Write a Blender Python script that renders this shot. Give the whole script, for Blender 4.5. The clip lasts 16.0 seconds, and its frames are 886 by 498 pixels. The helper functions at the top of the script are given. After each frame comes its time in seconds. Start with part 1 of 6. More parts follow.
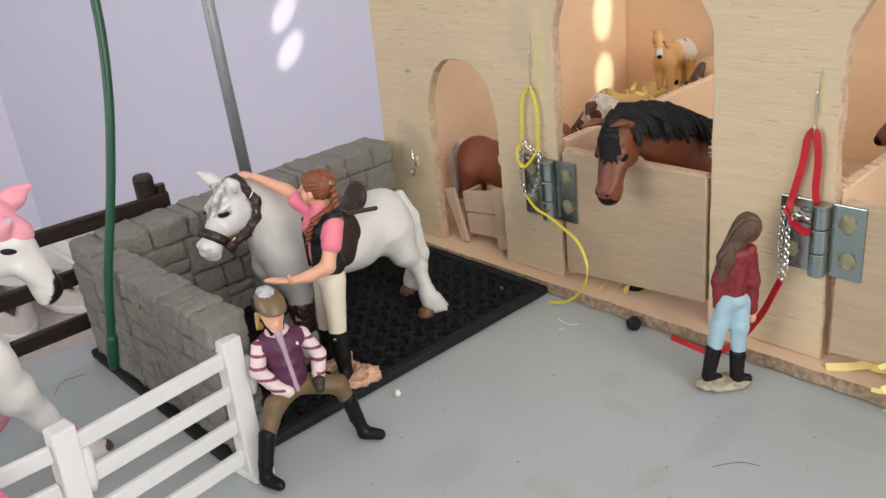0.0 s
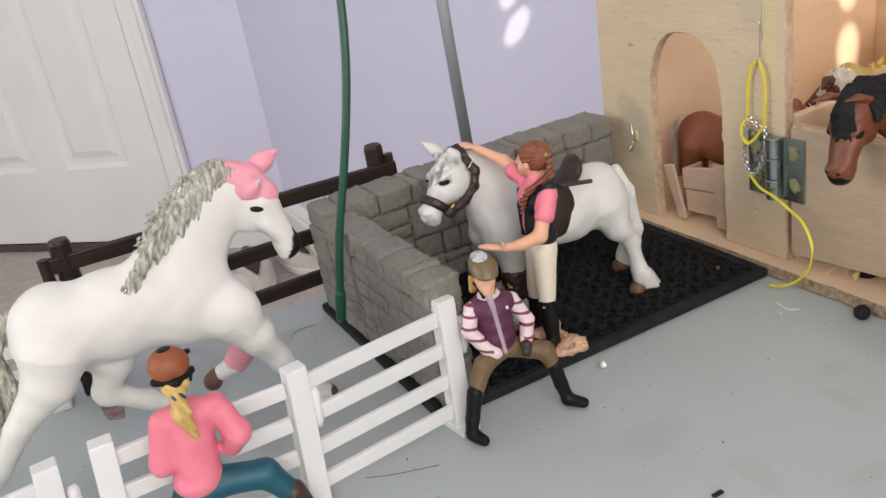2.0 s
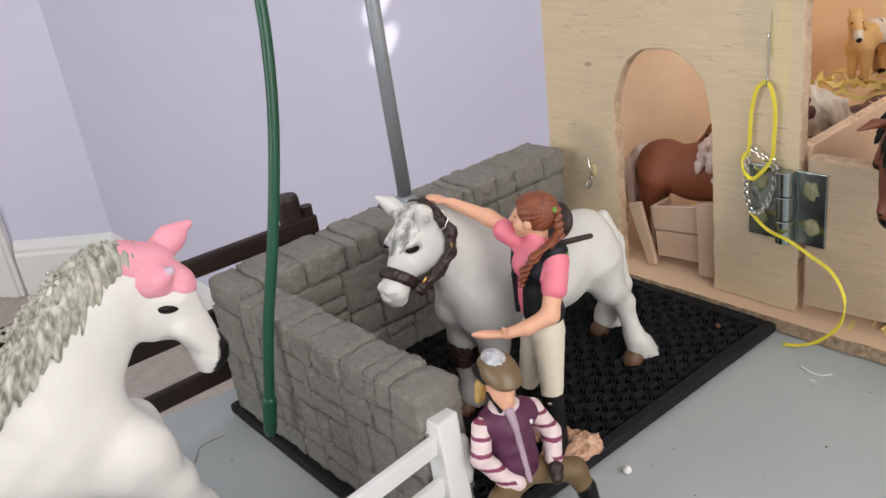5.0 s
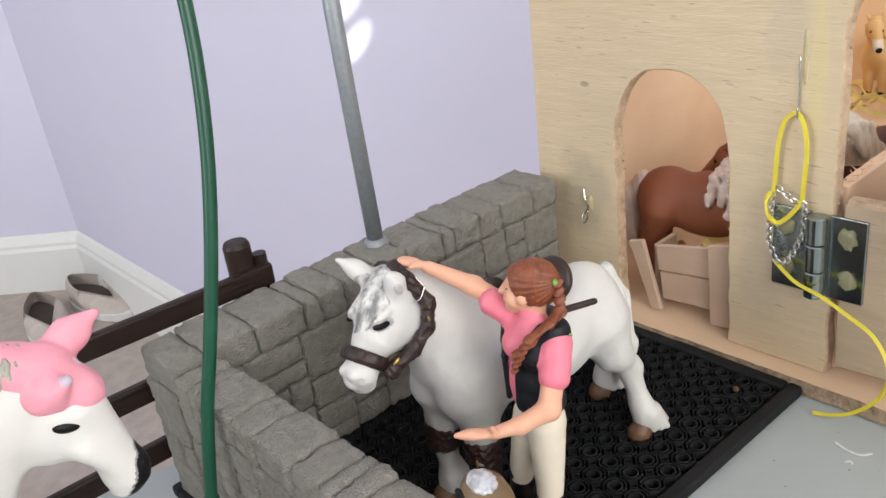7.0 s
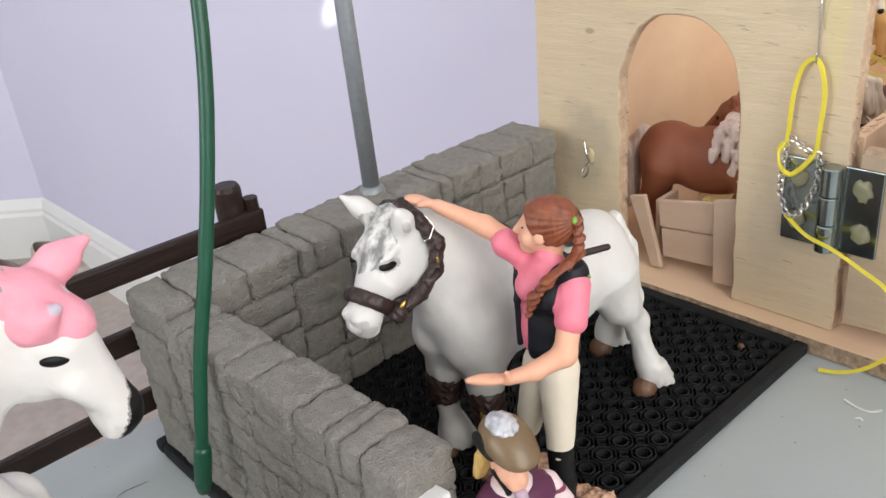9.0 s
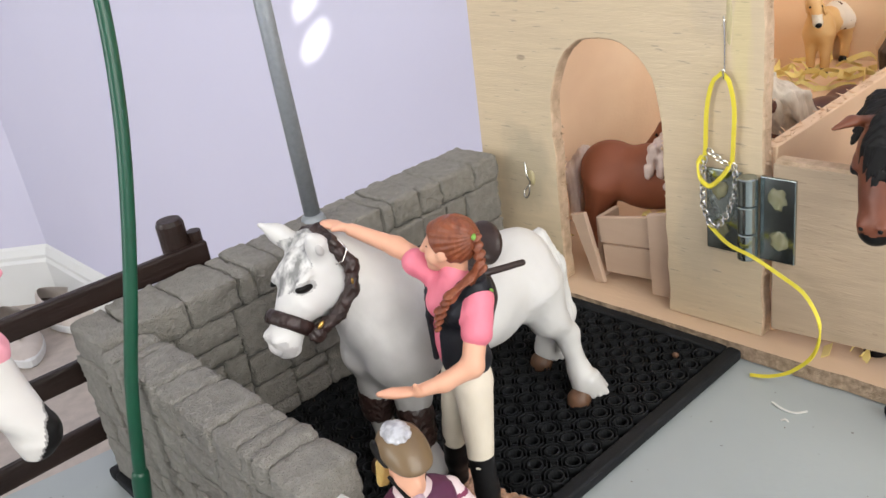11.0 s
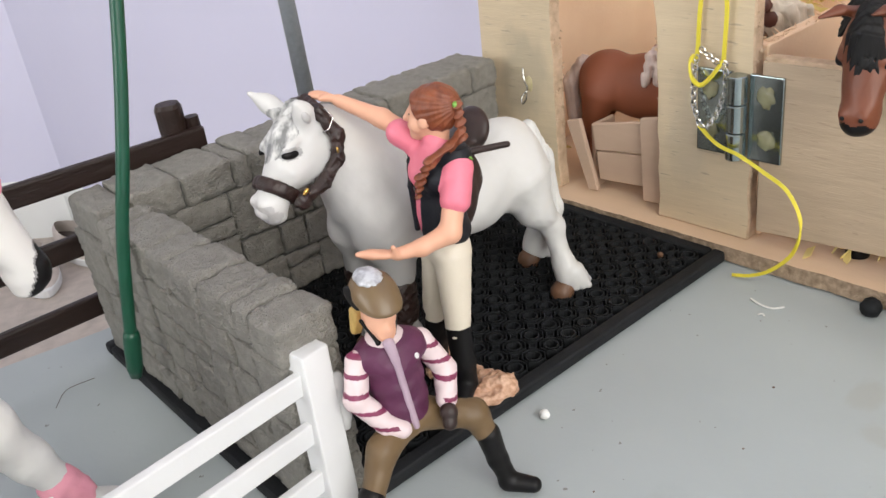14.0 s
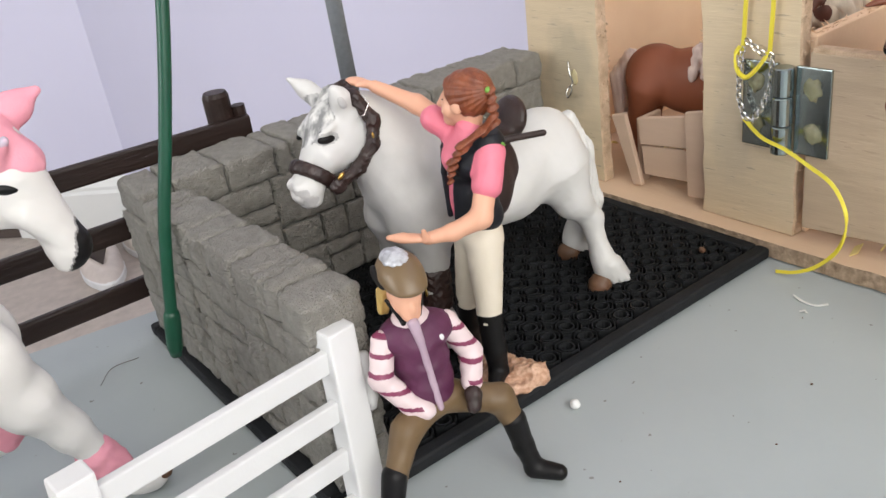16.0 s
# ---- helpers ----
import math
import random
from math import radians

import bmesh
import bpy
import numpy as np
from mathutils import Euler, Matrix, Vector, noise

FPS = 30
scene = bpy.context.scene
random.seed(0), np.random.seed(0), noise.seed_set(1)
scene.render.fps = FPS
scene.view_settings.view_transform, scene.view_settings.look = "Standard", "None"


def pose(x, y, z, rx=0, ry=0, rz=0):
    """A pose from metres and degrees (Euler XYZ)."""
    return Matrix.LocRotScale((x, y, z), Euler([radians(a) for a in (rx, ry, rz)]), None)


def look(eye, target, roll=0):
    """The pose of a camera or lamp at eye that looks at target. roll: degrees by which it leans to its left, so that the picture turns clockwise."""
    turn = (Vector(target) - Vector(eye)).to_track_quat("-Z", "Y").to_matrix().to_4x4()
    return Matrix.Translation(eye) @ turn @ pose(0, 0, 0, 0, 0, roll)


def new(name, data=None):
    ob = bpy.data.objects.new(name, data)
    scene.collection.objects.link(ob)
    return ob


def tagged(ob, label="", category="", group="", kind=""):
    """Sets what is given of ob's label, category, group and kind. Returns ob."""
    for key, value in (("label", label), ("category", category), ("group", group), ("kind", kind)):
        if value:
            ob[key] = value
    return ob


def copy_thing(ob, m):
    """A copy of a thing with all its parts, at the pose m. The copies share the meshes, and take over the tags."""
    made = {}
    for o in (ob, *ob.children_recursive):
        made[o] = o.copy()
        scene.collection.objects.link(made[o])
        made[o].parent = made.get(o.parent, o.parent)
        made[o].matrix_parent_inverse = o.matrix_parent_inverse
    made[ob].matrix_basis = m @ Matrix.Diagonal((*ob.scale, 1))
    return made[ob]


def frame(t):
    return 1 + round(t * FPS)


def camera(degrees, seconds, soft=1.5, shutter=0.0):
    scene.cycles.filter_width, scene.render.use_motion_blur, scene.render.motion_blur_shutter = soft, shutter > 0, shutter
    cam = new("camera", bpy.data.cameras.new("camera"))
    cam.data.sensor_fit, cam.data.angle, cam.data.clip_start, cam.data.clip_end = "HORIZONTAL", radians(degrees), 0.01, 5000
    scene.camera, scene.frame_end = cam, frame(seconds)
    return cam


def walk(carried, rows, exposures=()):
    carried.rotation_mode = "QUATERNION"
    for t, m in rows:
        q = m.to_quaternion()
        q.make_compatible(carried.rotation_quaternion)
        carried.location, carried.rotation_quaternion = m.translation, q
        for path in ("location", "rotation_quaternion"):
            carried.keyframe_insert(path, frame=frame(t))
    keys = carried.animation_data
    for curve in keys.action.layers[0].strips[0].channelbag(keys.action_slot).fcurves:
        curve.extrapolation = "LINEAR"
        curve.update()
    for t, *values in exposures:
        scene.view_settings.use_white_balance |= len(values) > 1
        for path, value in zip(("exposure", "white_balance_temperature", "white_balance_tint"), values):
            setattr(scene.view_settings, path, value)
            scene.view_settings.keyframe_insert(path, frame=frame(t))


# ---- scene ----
cam = camera(54.0, 16.0)
PATH = [
    (0, (-0.3088, -0.2744, 0.2142), (0.8930, 1.1059, -0.5924), -6.45),
    (0.5, (-0.3143, -0.2757, 0.2143), (0.7669, 1.1948, -0.6032), -6.74),
    (1, (-0.3119, -0.2817, 0.2114), (0.6835, 1.2415, -0.6188), -7.68),
    (1.5, (-0.3111, -0.2814, 0.2114), (0.6102, 1.2821, -0.6291), -9.00),
    (2, (-0.3127, -0.2841, 0.2145), (0.4757, 1.3774, -0.5716), -10.09),
    (2.5, (-0.3142, -0.2854, 0.2089), (0.4327, 1.3941, -0.5793), -10.26),
    (3, (-0.3129, -0.2828, 0.2046), (0.4543, 1.3822, -0.5950), -9.96),
    (3.5, (-0.3106, -0.2653, 0.2086), (0.5815, 1.3553, -0.5515), -10.06),
    (4, (-0.3126, -0.2256, 0.1992), (0.6951, 1.2961, -0.6186), -8.61),
    (4.5, (-0.3110, -0.1936, 0.2047), (0.7786, 1.2775, -0.6008), -8.54),
    (7, (-0.2661, -0.1275, 0.2074), (0.8748, 1.2823, -0.6357), -8.22),
    (7.5, (-0.2603, -0.1191, 0.2065), (0.8681, 1.2889, -0.6562), -7.62),
    (8, (-0.2620, -0.1103, 0.1992), (0.9011, 1.2663, -0.6681), -6.94),
    (8.5, (-0.2672, -0.1094, 0.1957), (0.9045, 1.2487, -0.6888), -6.16),
    (9, (-0.2708, -0.1133, 0.1931), (0.9031, 1.2359, -0.7023), -6.43),
    (11.5, (-0.2551, -0.1429, 0.1913), (0.9368, 1.2338, -0.6358), -9.70),
    (12, (-0.2531, -0.1338, 0.1803), (0.9737, 1.1413, -0.7519), -7.33),
    (12.5, (-0.2616, -0.1374, 0.1781), (0.9345, 1.1678, -0.7524), -7.17),
    (13, (-0.2648, -0.1418, 0.1837), (0.9005, 1.2058, -0.7253), -8.23),
    (13.5, (-0.2626, -0.1483, 0.1789), (0.8939, 1.2229, -0.7056), -9.23),
    (14, (-0.2647, -0.1580, 0.1713), (0.8517, 1.2288, -0.7401), -7.82),
    (14.5, (-0.2717, -0.1569, 0.1694), (0.8465, 1.2330, -0.7351), -8.51),
    (15, (-0.2627, -0.1652, 0.1628), (0.8282, 1.2503, -0.7351), -7.76),
    (15.5, (-0.2643, -0.1693, 0.1624), (0.7647, 1.2908, -0.7371), -7.43),
    (16, (-0.2614, -0.1654, 0.1660), (0.7563, 1.3113, -0.7192), -8.56),
]
walk(cam, [(t, look(eye, target, roll)) for t, eye, target, roll in PATH],
     exposures=[(0.0, -0.09, 6600, 7), (4.5, -0.08, 6550, 7), (7.0, 0.20, 6400, 6), (9.0, 0.24, 6400, 6), (11.5, 0.28, 6400, 6), (16.0, 0.22, 6400, 6)])

# ---- world and large lights ----
world = bpy.data.worlds.new("daylight")
scene.world = world
world.use_nodes = True
wn = world.node_tree.nodes
sky = wn.new("ShaderNodeTexSky")
sky.sky_type, sky.sun_disc = "NISHITA", False
sky.sun_elevation, sky.sun_rotation = radians(25.5), radians(212)
wn["Background"].inputs["Strength"].default_value = 0.1
world.node_tree.links.new(sky.outputs["Color"], wn["Background"].inputs["Color"])

SUN_WAY = Vector((0.5, 0.8, -0.45)).normalized()
sun = new("sun", bpy.data.lights.new("sun", "SUN"))
sun.data.energy, sun.data.angle, sun.data.color = 5.0, radians(0.15), (1.0, 0.95, 0.86)
sun.matrix_world = look((-3, -5, 4), Vector((-3, -5, 4)) + SUN_WAY)


def window_light(name, eye, target, wide, high, watts, colour):
    lamp = new(name, bpy.data.lights.new(name, "AREA"))
    lamp.data.shape, lamp.data.size, lamp.data.size_y = "RECTANGLE", wide, high
    lamp.data.energy, lamp.data.color = watts, colour
    lamp.matrix_world = look(eye, target)
    return lamp


window_light("window_light", (-0.75, -1.82, 1.0), (-0.75, 0.0, 0.75), 1.8, 1.3, 38, (1.0, 0.96, 0.90))
# fill light added to brighten the far walls, from an unseen west opening
window_light("side_fill_light", (-2.62, 0.75, 0.9), (0.0, 1.0, 0.4), 1.9, 1.3, 34, (0.985, 0.98, 0.965))


# ---- materials ----
def link(m, a, b):
    m.node_tree.links.new(a, b)


def paint(name, colour, other=None, rough=0.6, metal=0.0, scale=60.0, stretch=(1, 1, 1), bump=0.15, fine=900.0,
          depth=0.0004, blend=0.5, spots=None, spec=0.5, coat=0.0):
    """A mottled surface: two colours mixed by a broad noise, a fine relief, and optional dark specks."""
    m = bpy.data.materials.new(name)
    m.use_nodes = True
    nt, n = m.node_tree, m.node_tree.nodes
    b = n["Principled BSDF"]
    b.inputs["Roughness"].default_value, b.inputs["Metallic"].default_value = rough, metal
    b.inputs["Specular IOR Level"].default_value = spec
    b.inputs["Coat Weight"].default_value = coat
    tc, mp = n.new("ShaderNodeTexCoord"), n.new("ShaderNodeMapping")
    mp.inputs["Scale"].default_value = stretch
    link(m, tc.outputs["Object"], mp.inputs["Vector"])
    big, small = n.new("ShaderNodeTexNoise"), n.new("ShaderNodeTexNoise")
    big.inputs["Scale"].default_value, big.inputs["Detail"].default_value = scale, 6
    small.inputs["Scale"].default_value, small.inputs["Detail"].default_value = fine, 3
    for t in (big, small):
        link(m, mp.outputs["Vector"], t.inputs["Vector"])
    ramp = n.new("ShaderNodeValToRGB")
    ramp.color_ramp.elements[0].position, ramp.color_ramp.elements[1].position = 0.5 - blend / 2, 0.5 + blend / 2
    other = other or tuple(c * 0.82 for c in colour)
    ramp.color_ramp.elements[0].color, ramp.color_ramp.elements[1].color = (*other, 1), (*colour, 1)
    link(m, big.outputs["Fac"], ramp.inputs["Fac"])
    out = ramp.outputs["Color"]
    if spots:
        cell, step, mix = n.new("ShaderNodeTexNoise"), n.new("ShaderNodeMath"), n.new("ShaderNodeMix")
        cell.inputs["Scale"].default_value, cell.inputs["Detail"].default_value = spots[1], 2
        link(m, mp.outputs["Vector"], cell.inputs["Vector"])
        step.operation = "GREATER_THAN"
        step.inputs[1].default_value = spots[2]
        link(m, cell.outputs["Fac"], step.inputs[0])
        mix.data_type = "RGBA"
        link(m, step.outputs[0], mix.inputs[0])
        link(m, out, mix.inputs[6])
        mix.inputs[7].default_value = (*spots[0], 1)
        out = mix.outputs[2]
    link(m, out, b.inputs["Base Color"])
    add = n.new("ShaderNodeMath")
    add.operation = "ADD"
    link(m, big.outputs["Fac"], add.inputs[0])
    link(m, small.outputs["Fac"], add.inputs[1])
    bp = n.new("ShaderNodeBump")
    bp.inputs["Strength"].default_value, bp.inputs["Distance"].default_value = bump, depth
    link(m, add.outputs[0], bp.inputs["Height"])
    link(m, bp.outputs["Normal"], b.inputs["Normal"])
    return m


def stain(m, centre, radii, colour, amount):
    """A blotch with a wandering edge, laid over the paint of m."""
    nt, n = m.node_tree, m.node_tree.nodes
    b = n["Principled BSDF"]
    was = b.inputs["Base Color"].links[0].from_socket
    tc, mp, nz, add, ln, ramp, mix = (n.new("ShaderNode" + k) for k in ("TexCoord", "Mapping", "TexNoise", "VectorMath", "VectorMath", "MapRange", "Mix"))
    mp.vector_type = "TEXTURE"
    mp.inputs["Location"].default_value, mp.inputs["Scale"].default_value = centre, radii
    link(m, tc.outputs["Object"], mp.inputs["Vector"])
    nz.inputs["Scale"].default_value, nz.inputs["Detail"].default_value = 1.6, 5
    link(m, mp.outputs["Vector"], nz.inputs["Vector"])
    add.operation, ln.operation = "MULTIPLY_ADD", "LENGTH"
    link(m, nz.outputs["Color"], add.inputs[0])
    add.inputs[1].default_value = (0.9, 0.9, 0.9)
    link(m, mp.outputs["Vector"], add.inputs[2])
    sub = n.new("ShaderNodeVectorMath")
    sub.operation = "SUBTRACT"
    sub.inputs[1].default_value = (0.45, 0.45, 0.45)
    link(m, add.outputs[0], sub.inputs[0])
    link(m, sub.outputs[0], ln.inputs[0])
    ramp.inputs["From Min"].default_value, ramp.inputs["From Max"].default_value = 1.0, 0.55
    ramp.inputs["To Max"].default_value = amount
    link(m, ln.outputs["Value"], ramp.inputs["Value"])
    mix.data_type = "RGBA"
    link(m, ramp.outputs[0], mix.inputs[0])
    link(m, was, mix.inputs[6])
    mix.inputs[7].default_value = (*colour, 1)
    link(m, mix.outputs[2], b.inputs["Base Color"])


WALL = paint("lavender_wall", (0.675, 0.67, 0.82), (0.65, 0.645, 0.80), 0.85, scale=3, fine=260, bump=0.08, depth=0.001)
TRIM = paint("white_gloss_paint", (0.82, 0.83, 0.81), (0.76, 0.77, 0.75), 0.45, scale=5, fine=200, bump=0.05)
CARPET = paint("beige_carpet", (0.62, 0.54, 0.48), (0.47, 0.41, 0.365), 0.95, scale=40, fine=700, bump=0.7, depth=0.004)
CEILING = paint("ceiling_paint", (0.78, 0.77, 0.75), None, 0.9, scale=4)
BOARD = paint("grey_board_paint", (0.446, 0.486, 0.492), (0.366, 0.404, 0.415), 0.5, scale=9, fine=420, bump=0.12, depth=0.0005,
              spots=((0.23, 0.225, 0.215), 300, 0.74))
for at, size in (((-0.05, -0.13, 0), (0.03, 0.008, 0.05)), ((-0.13, -0.06, 0), (0.02, 0.012, 0.05)), ((-0.02, -0.17, 0), (0.012, 0.03, 0.05)), ((-0.24, 0.05, 0), (0.04, 0.02, 0.05))):
    stain(BOARD, at, size, (0.30, 0.325, 0.33), 0.3)
for at, size in (((-0.045, -0.075, 0), (0.010, 0.006, 0.05)), ((-0.060, -0.090, 0), (0.006, 0.012, 0.05)), ((-0.118, -0.100, 0), (0.007, 0.014, 0.05)), ((-0.030, -0.105, 0), (0.014, 0.006, 0.05)), ((-0.090, -0.125, 0), (0.012, 0.005, 0.05)), ((-0.150, -0.120, 0), (0.006, 0.010, 0.05))):
    stain(BOARD, at, size, (0.34, 0.325, 0.285), 0.3)
BLACK = paint("black_rubber", (0.011, 0.012, 0.014), (0.018, 0.019, 0.021), 0.6, scale=120, fine=1500, bump=0.3, spec=0.16)
PLY = paint("painted_plywood", (0.70, 0.568, 0.385), (0.58, 0.465, 0.312), 0.62, scale=55, stretch=(1, 0.75, 8), fine=260,
            bump=0.42, depth=0.0006, blend=0.85, spots=((0.45, 0.36, 0.26), 120, 0.69))

stain(PLY, (0.010, 0.1085, 0.058), (0.02, 0.017, 0.024), (0.40, 0.345, 0.25), 0.6)
stain(PLY, (0.010, 0.0055, 0.122), (0.02, 0.0042, 0.034), (0.70, 0.62, 0.24), 0.3)
DOORPLY = paint("door_plywood", (0.535, 0.412, 0.288), (0.40, 0.305, 0.21), 0.62, scale=50, stretch=(1, 0.75, 7), fine=260, bump=0.42, depth=0.0006, blend=0.85,
                spots=((0.40, 0.30, 0.21), 110, 0.68))
stain(PLY, (0.010, 0.0170, 0.135), (0.02, 0.009, 0.018), (0.50, 0.42, 0.32), 0.4)
stain(PLY, (0.010, 0.0230, 0.045), (0.02, 0.012, 0.026), (0.48, 0.41, 0.31), 0.4)
stain(PLY, (0.010, 0.1050, 0.1085), (0.02, 0.0028, 0.0015), (0.33, 0.25, 0.17), 0.8)
RAW = paint("raw_plywood", (0.89, 0.662, 0.447), (0.81, 0.572, 0.375), 0.7, scale=30, stretch=(1, 0.4, 1.5), fine=600, bump=0.3)
RAWEDGE = paint("sawn_edge", (0.74, 0.55, 0.38), (0.48, 0.34, 0.22), 0.85, scale=260, fine=1400, bump=0.9, depth=0.001)
STONE = paint("grey_stone_plastic", (0.335, 0.317, 0.284), (0.190, 0.180, 0.162), 0.68, scale=300, fine=1500, bump=0.8,
              depth=0.0021, blend=0.75)
MORTAR = paint("dark_joint", (0.12, 0.117, 0.107), None, 0.8, scale=150)
BROWN = paint("dark_brown_plastic", (0.026, 0.014, 0.011), (0.014, 0.008, 0.0065), 0.45, scale=160, stretch=(0.12, 1, 1), bump=0.7, spec=0.3)
WHITE = paint("white_plastic", (0.71, 0.71, 0.71), (0.66, 0.66, 0.665), 0.45, scale=50, bump=0.1)
GREEN = paint("green_plastic", (0.009, 0.078, 0.042), (0.007, 0.06, 0.033), 0.35, scale=60, bump=0.1)
STEEL = paint("grey_pole_plastic", (0.27, 0.29, 0.315), (0.22, 0.24, 0.26), 0.42, metal=0.25, scale=500, bump=0.5)
ZINC = paint("zinc_plate", (0.40, 0.46, 0.46), (0.30, 0.35, 0.36), 0.2, metal=1.0, scale=70, bump=0.08)
CHROME = paint("bright_wire", (0.78, 0.77, 0.74), None, 0.2, metal=1.0, scale=90, bump=0.05)
GLUE = paint("dried_glue", (0.62, 0.60, 0.40), (0.50, 0.47, 0.26), 0.16, scale=260, bump=0.5)
GLUE.node_tree.nodes["Principled BSDF"].inputs["Transmission Weight"].default_value = 0.6
SMEAR = paint("clear_glue_smear", (0.78, 0.70, 0.40), (0.70, 0.58, 0.36), 0.15, scale=300, bump=0.5)
SMEAR.node_tree.nodes["Principled BSDF"].inputs["Transmission Weight"].default_value = 0.3
YELLOW = paint("yellow_ribbon", (0.82, 0.70, 0.06), (0.72, 0.60, 0.04), 0.5, scale=120, bump=0.2)
RED = paint("red_ribbon", (0.55, 0.012, 0.02), (0.42, 0.008, 0.015), 0.5, scale=120, bump=0.2)
STRAW = paint("yellow_shreds", (0.88, 0.76, 0.34), (0.82, 0.64, 0.20), 0.6, scale=80, bump=0.2)

HORSE = paint("white_toy_coat", (0.69, 0.68, 0.665), (0.57, 0.56, 0.55), 0.48, scale=48, fine=700, bump=0.14, blend=0.7)
# greyer blotches over the toy's chest, forelegs and hind feet
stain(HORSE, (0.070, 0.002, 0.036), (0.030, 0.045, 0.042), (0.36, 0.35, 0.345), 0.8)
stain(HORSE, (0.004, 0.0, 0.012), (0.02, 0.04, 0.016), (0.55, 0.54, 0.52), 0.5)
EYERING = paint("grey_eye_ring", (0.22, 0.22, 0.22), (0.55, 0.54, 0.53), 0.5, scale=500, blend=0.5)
BLUEGREY = paint("worn_blue_grey", (0.46, 0.50, 0.60), (0.70, 0.35, 0.42), 0.6, scale=400)
NOSEGREY = paint("grey_nose", (0.33, 0.32, 0.31), (0.22, 0.215, 0.21), 0.5, scale=300)
TROTCOAT = paint("cream_white_toy_coat", (0.745, 0.73, 0.70), (0.68, 0.665, 0.64), 0.5, scale=55, fine=700, bump=0.12, blend=0.8)
DAPPLE = paint("white_coat_with_grey_dapple", (0.70, 0.69, 0.675), (0.20, 0.20, 0.20), 0.5, scale=340, stretch=(1, 1, 0.4), fine=800,
               bump=0.2, blend=0.22)
LIME = paint("lime_tie", (0.20, 0.42, 0.07), None, 0.5)
GREYHAIR = paint("grey_mane", (0.58, 0.57, 0.50), (0.17, 0.165, 0.125), 0.6, scale=560, stretch=(1, 1, 0.3), bump=0.9, blend=0.36)
PALETAIL = paint("pale_tail", (0.74, 0.73, 0.71), (0.52, 0.51, 0.50), 0.6, scale=330, stretch=(1, 1, 0.12), bump=0.7, blend=0.4)
DARKMARK = paint("black_paint", (0.008, 0.0075, 0.008), None, 0.42, scale=100, bump=0.08, spec=0.2)
MUZZLE = paint("grey_muzzle", (0.62, 0.60, 0.59), (0.42, 0.41, 0.41), 0.5, scale=200, bump=0.2)
HOOF = paint("brown_hoof", (0.15, 0.075, 0.04), (0.09, 0.045, 0.025), 0.5, scale=200, bump=0.3)
LEATHER = paint("brown_leather", (0.036, 0.016, 0.013), (0.015, 0.008, 0.007), 0.45, scale=200, fine=1600, bump=0.4)
GOLD = paint("brass_dots", (0.65, 0.42, 0.12), None, 0.3, metal=1.0, scale=90)
PINK = paint("pink_cloth_paint", (0.79, 0.22, 0.30), (0.70, 0.165, 0.235), 0.55, scale=120, bump=0.25)
HOODPINK = paint("pink_hood_paint", (0.84, 0.37, 0.45), (0.78, 0.31, 0.39), 0.6, scale=120, bump=0.3)
SKIN = paint("doll_skin", (0.74, 0.41, 0.28), (0.69, 0.36, 0.24), 0.5, scale=90, bump=0.08)
AUBURN = paint("auburn_hair", (0.26, 0.075, 0.03), (0.15, 0.04, 0.018), 0.45, scale=420, stretch=(1, 1, 0.3), bump=0.8, blend=0.4)
BLOND = paint("blond_hair", (0.66, 0.46, 0.16), (0.46, 0.30, 0.09), 0.5, scale=420, stretch=(1, 1, 0.3), bump=0.8, blend=0.4)
BROWNHAIR = paint("brown_hair", (0.11, 0.06, 0.035), (0.06, 0.033, 0.02), 0.5, scale=420, stretch=(1, 1, 0.3), bump=0.8, blend=0.4)
VEST = paint("black_vest", (0.011, 0.012, 0.017), None, 0.5, scale=150, bump=0.3, spec=0.28)
CREAM = paint("cream_breeches", (0.72, 0.65, 0.54), (0.66, 0.59, 0.48), 0.5, scale=90, bump=0.15)
PURPLE = paint("purple_vest", (0.098, 0.019, 0.062), (0.072, 0.014, 0.047), 0.5, scale=110, bump=0.25)
OLIVE = paint("olive_breeches", (0.155, 0.098, 0.045), (0.125, 0.078, 0.036), 0.5, scale=90, bump=0.15)
HELMET = paint("olive_helmet", (0.17, 0.115, 0.06), (0.14, 0.09, 0.045), 0.35, scale=90, bump=0.1)
SILVER = paint("silver_paint", (0.60, 0.61, 0.64), (0.36, 0.36, 0.39), 0.38, metal=0.25, scale=420, bump=0.3, blend=0.2)
STRIPE = paint("pale_pink_sleeve", (0.76, 0.62, 0.63), None, 0.5, scale=90, bump=0.2)
RUSTCAP = paint("rust_cap", (0.30, 0.085, 0.03), (0.24, 0.065, 0.024), 0.5, scale=120, bump=0.3)
TEAL = paint("teal_breeches", (0.006, 0.085, 0.125), (0.005, 0.065, 0.10), 0.5, scale=110, bump=0.15)
DARKBOOT = paint("dark_brown_boot", (0.05, 0.022, 0.015), None, 0.45, scale=120)
MAROON = paint("maroon_jacket", (0.22, 0.016, 0.025), (0.14, 0.01, 0.016), 0.5, scale=200, bump=0.5)
DENIM = paint("pale_blue_jeans", (0.36, 0.52, 0.60), (0.28, 0.42, 0.52), 0.55, scale=140, bump=0.2)
ROCK = paint("tan_base", (0.74, 0.50, 0.36), (0.36, 0.17, 0.09), 0.45, scale=620, bump=0.7)
PALEROCK = paint("speckled_base", (0.55, 0.49, 0.38), (0.22, 0.19, 0.14), 0.6, scale=330, bump=0.7)
BAY = paint("bay_coat", (0.19, 0.055, 0.024), (0.10, 0.030, 0.014), 0.48, scale=60, bump=0.15)
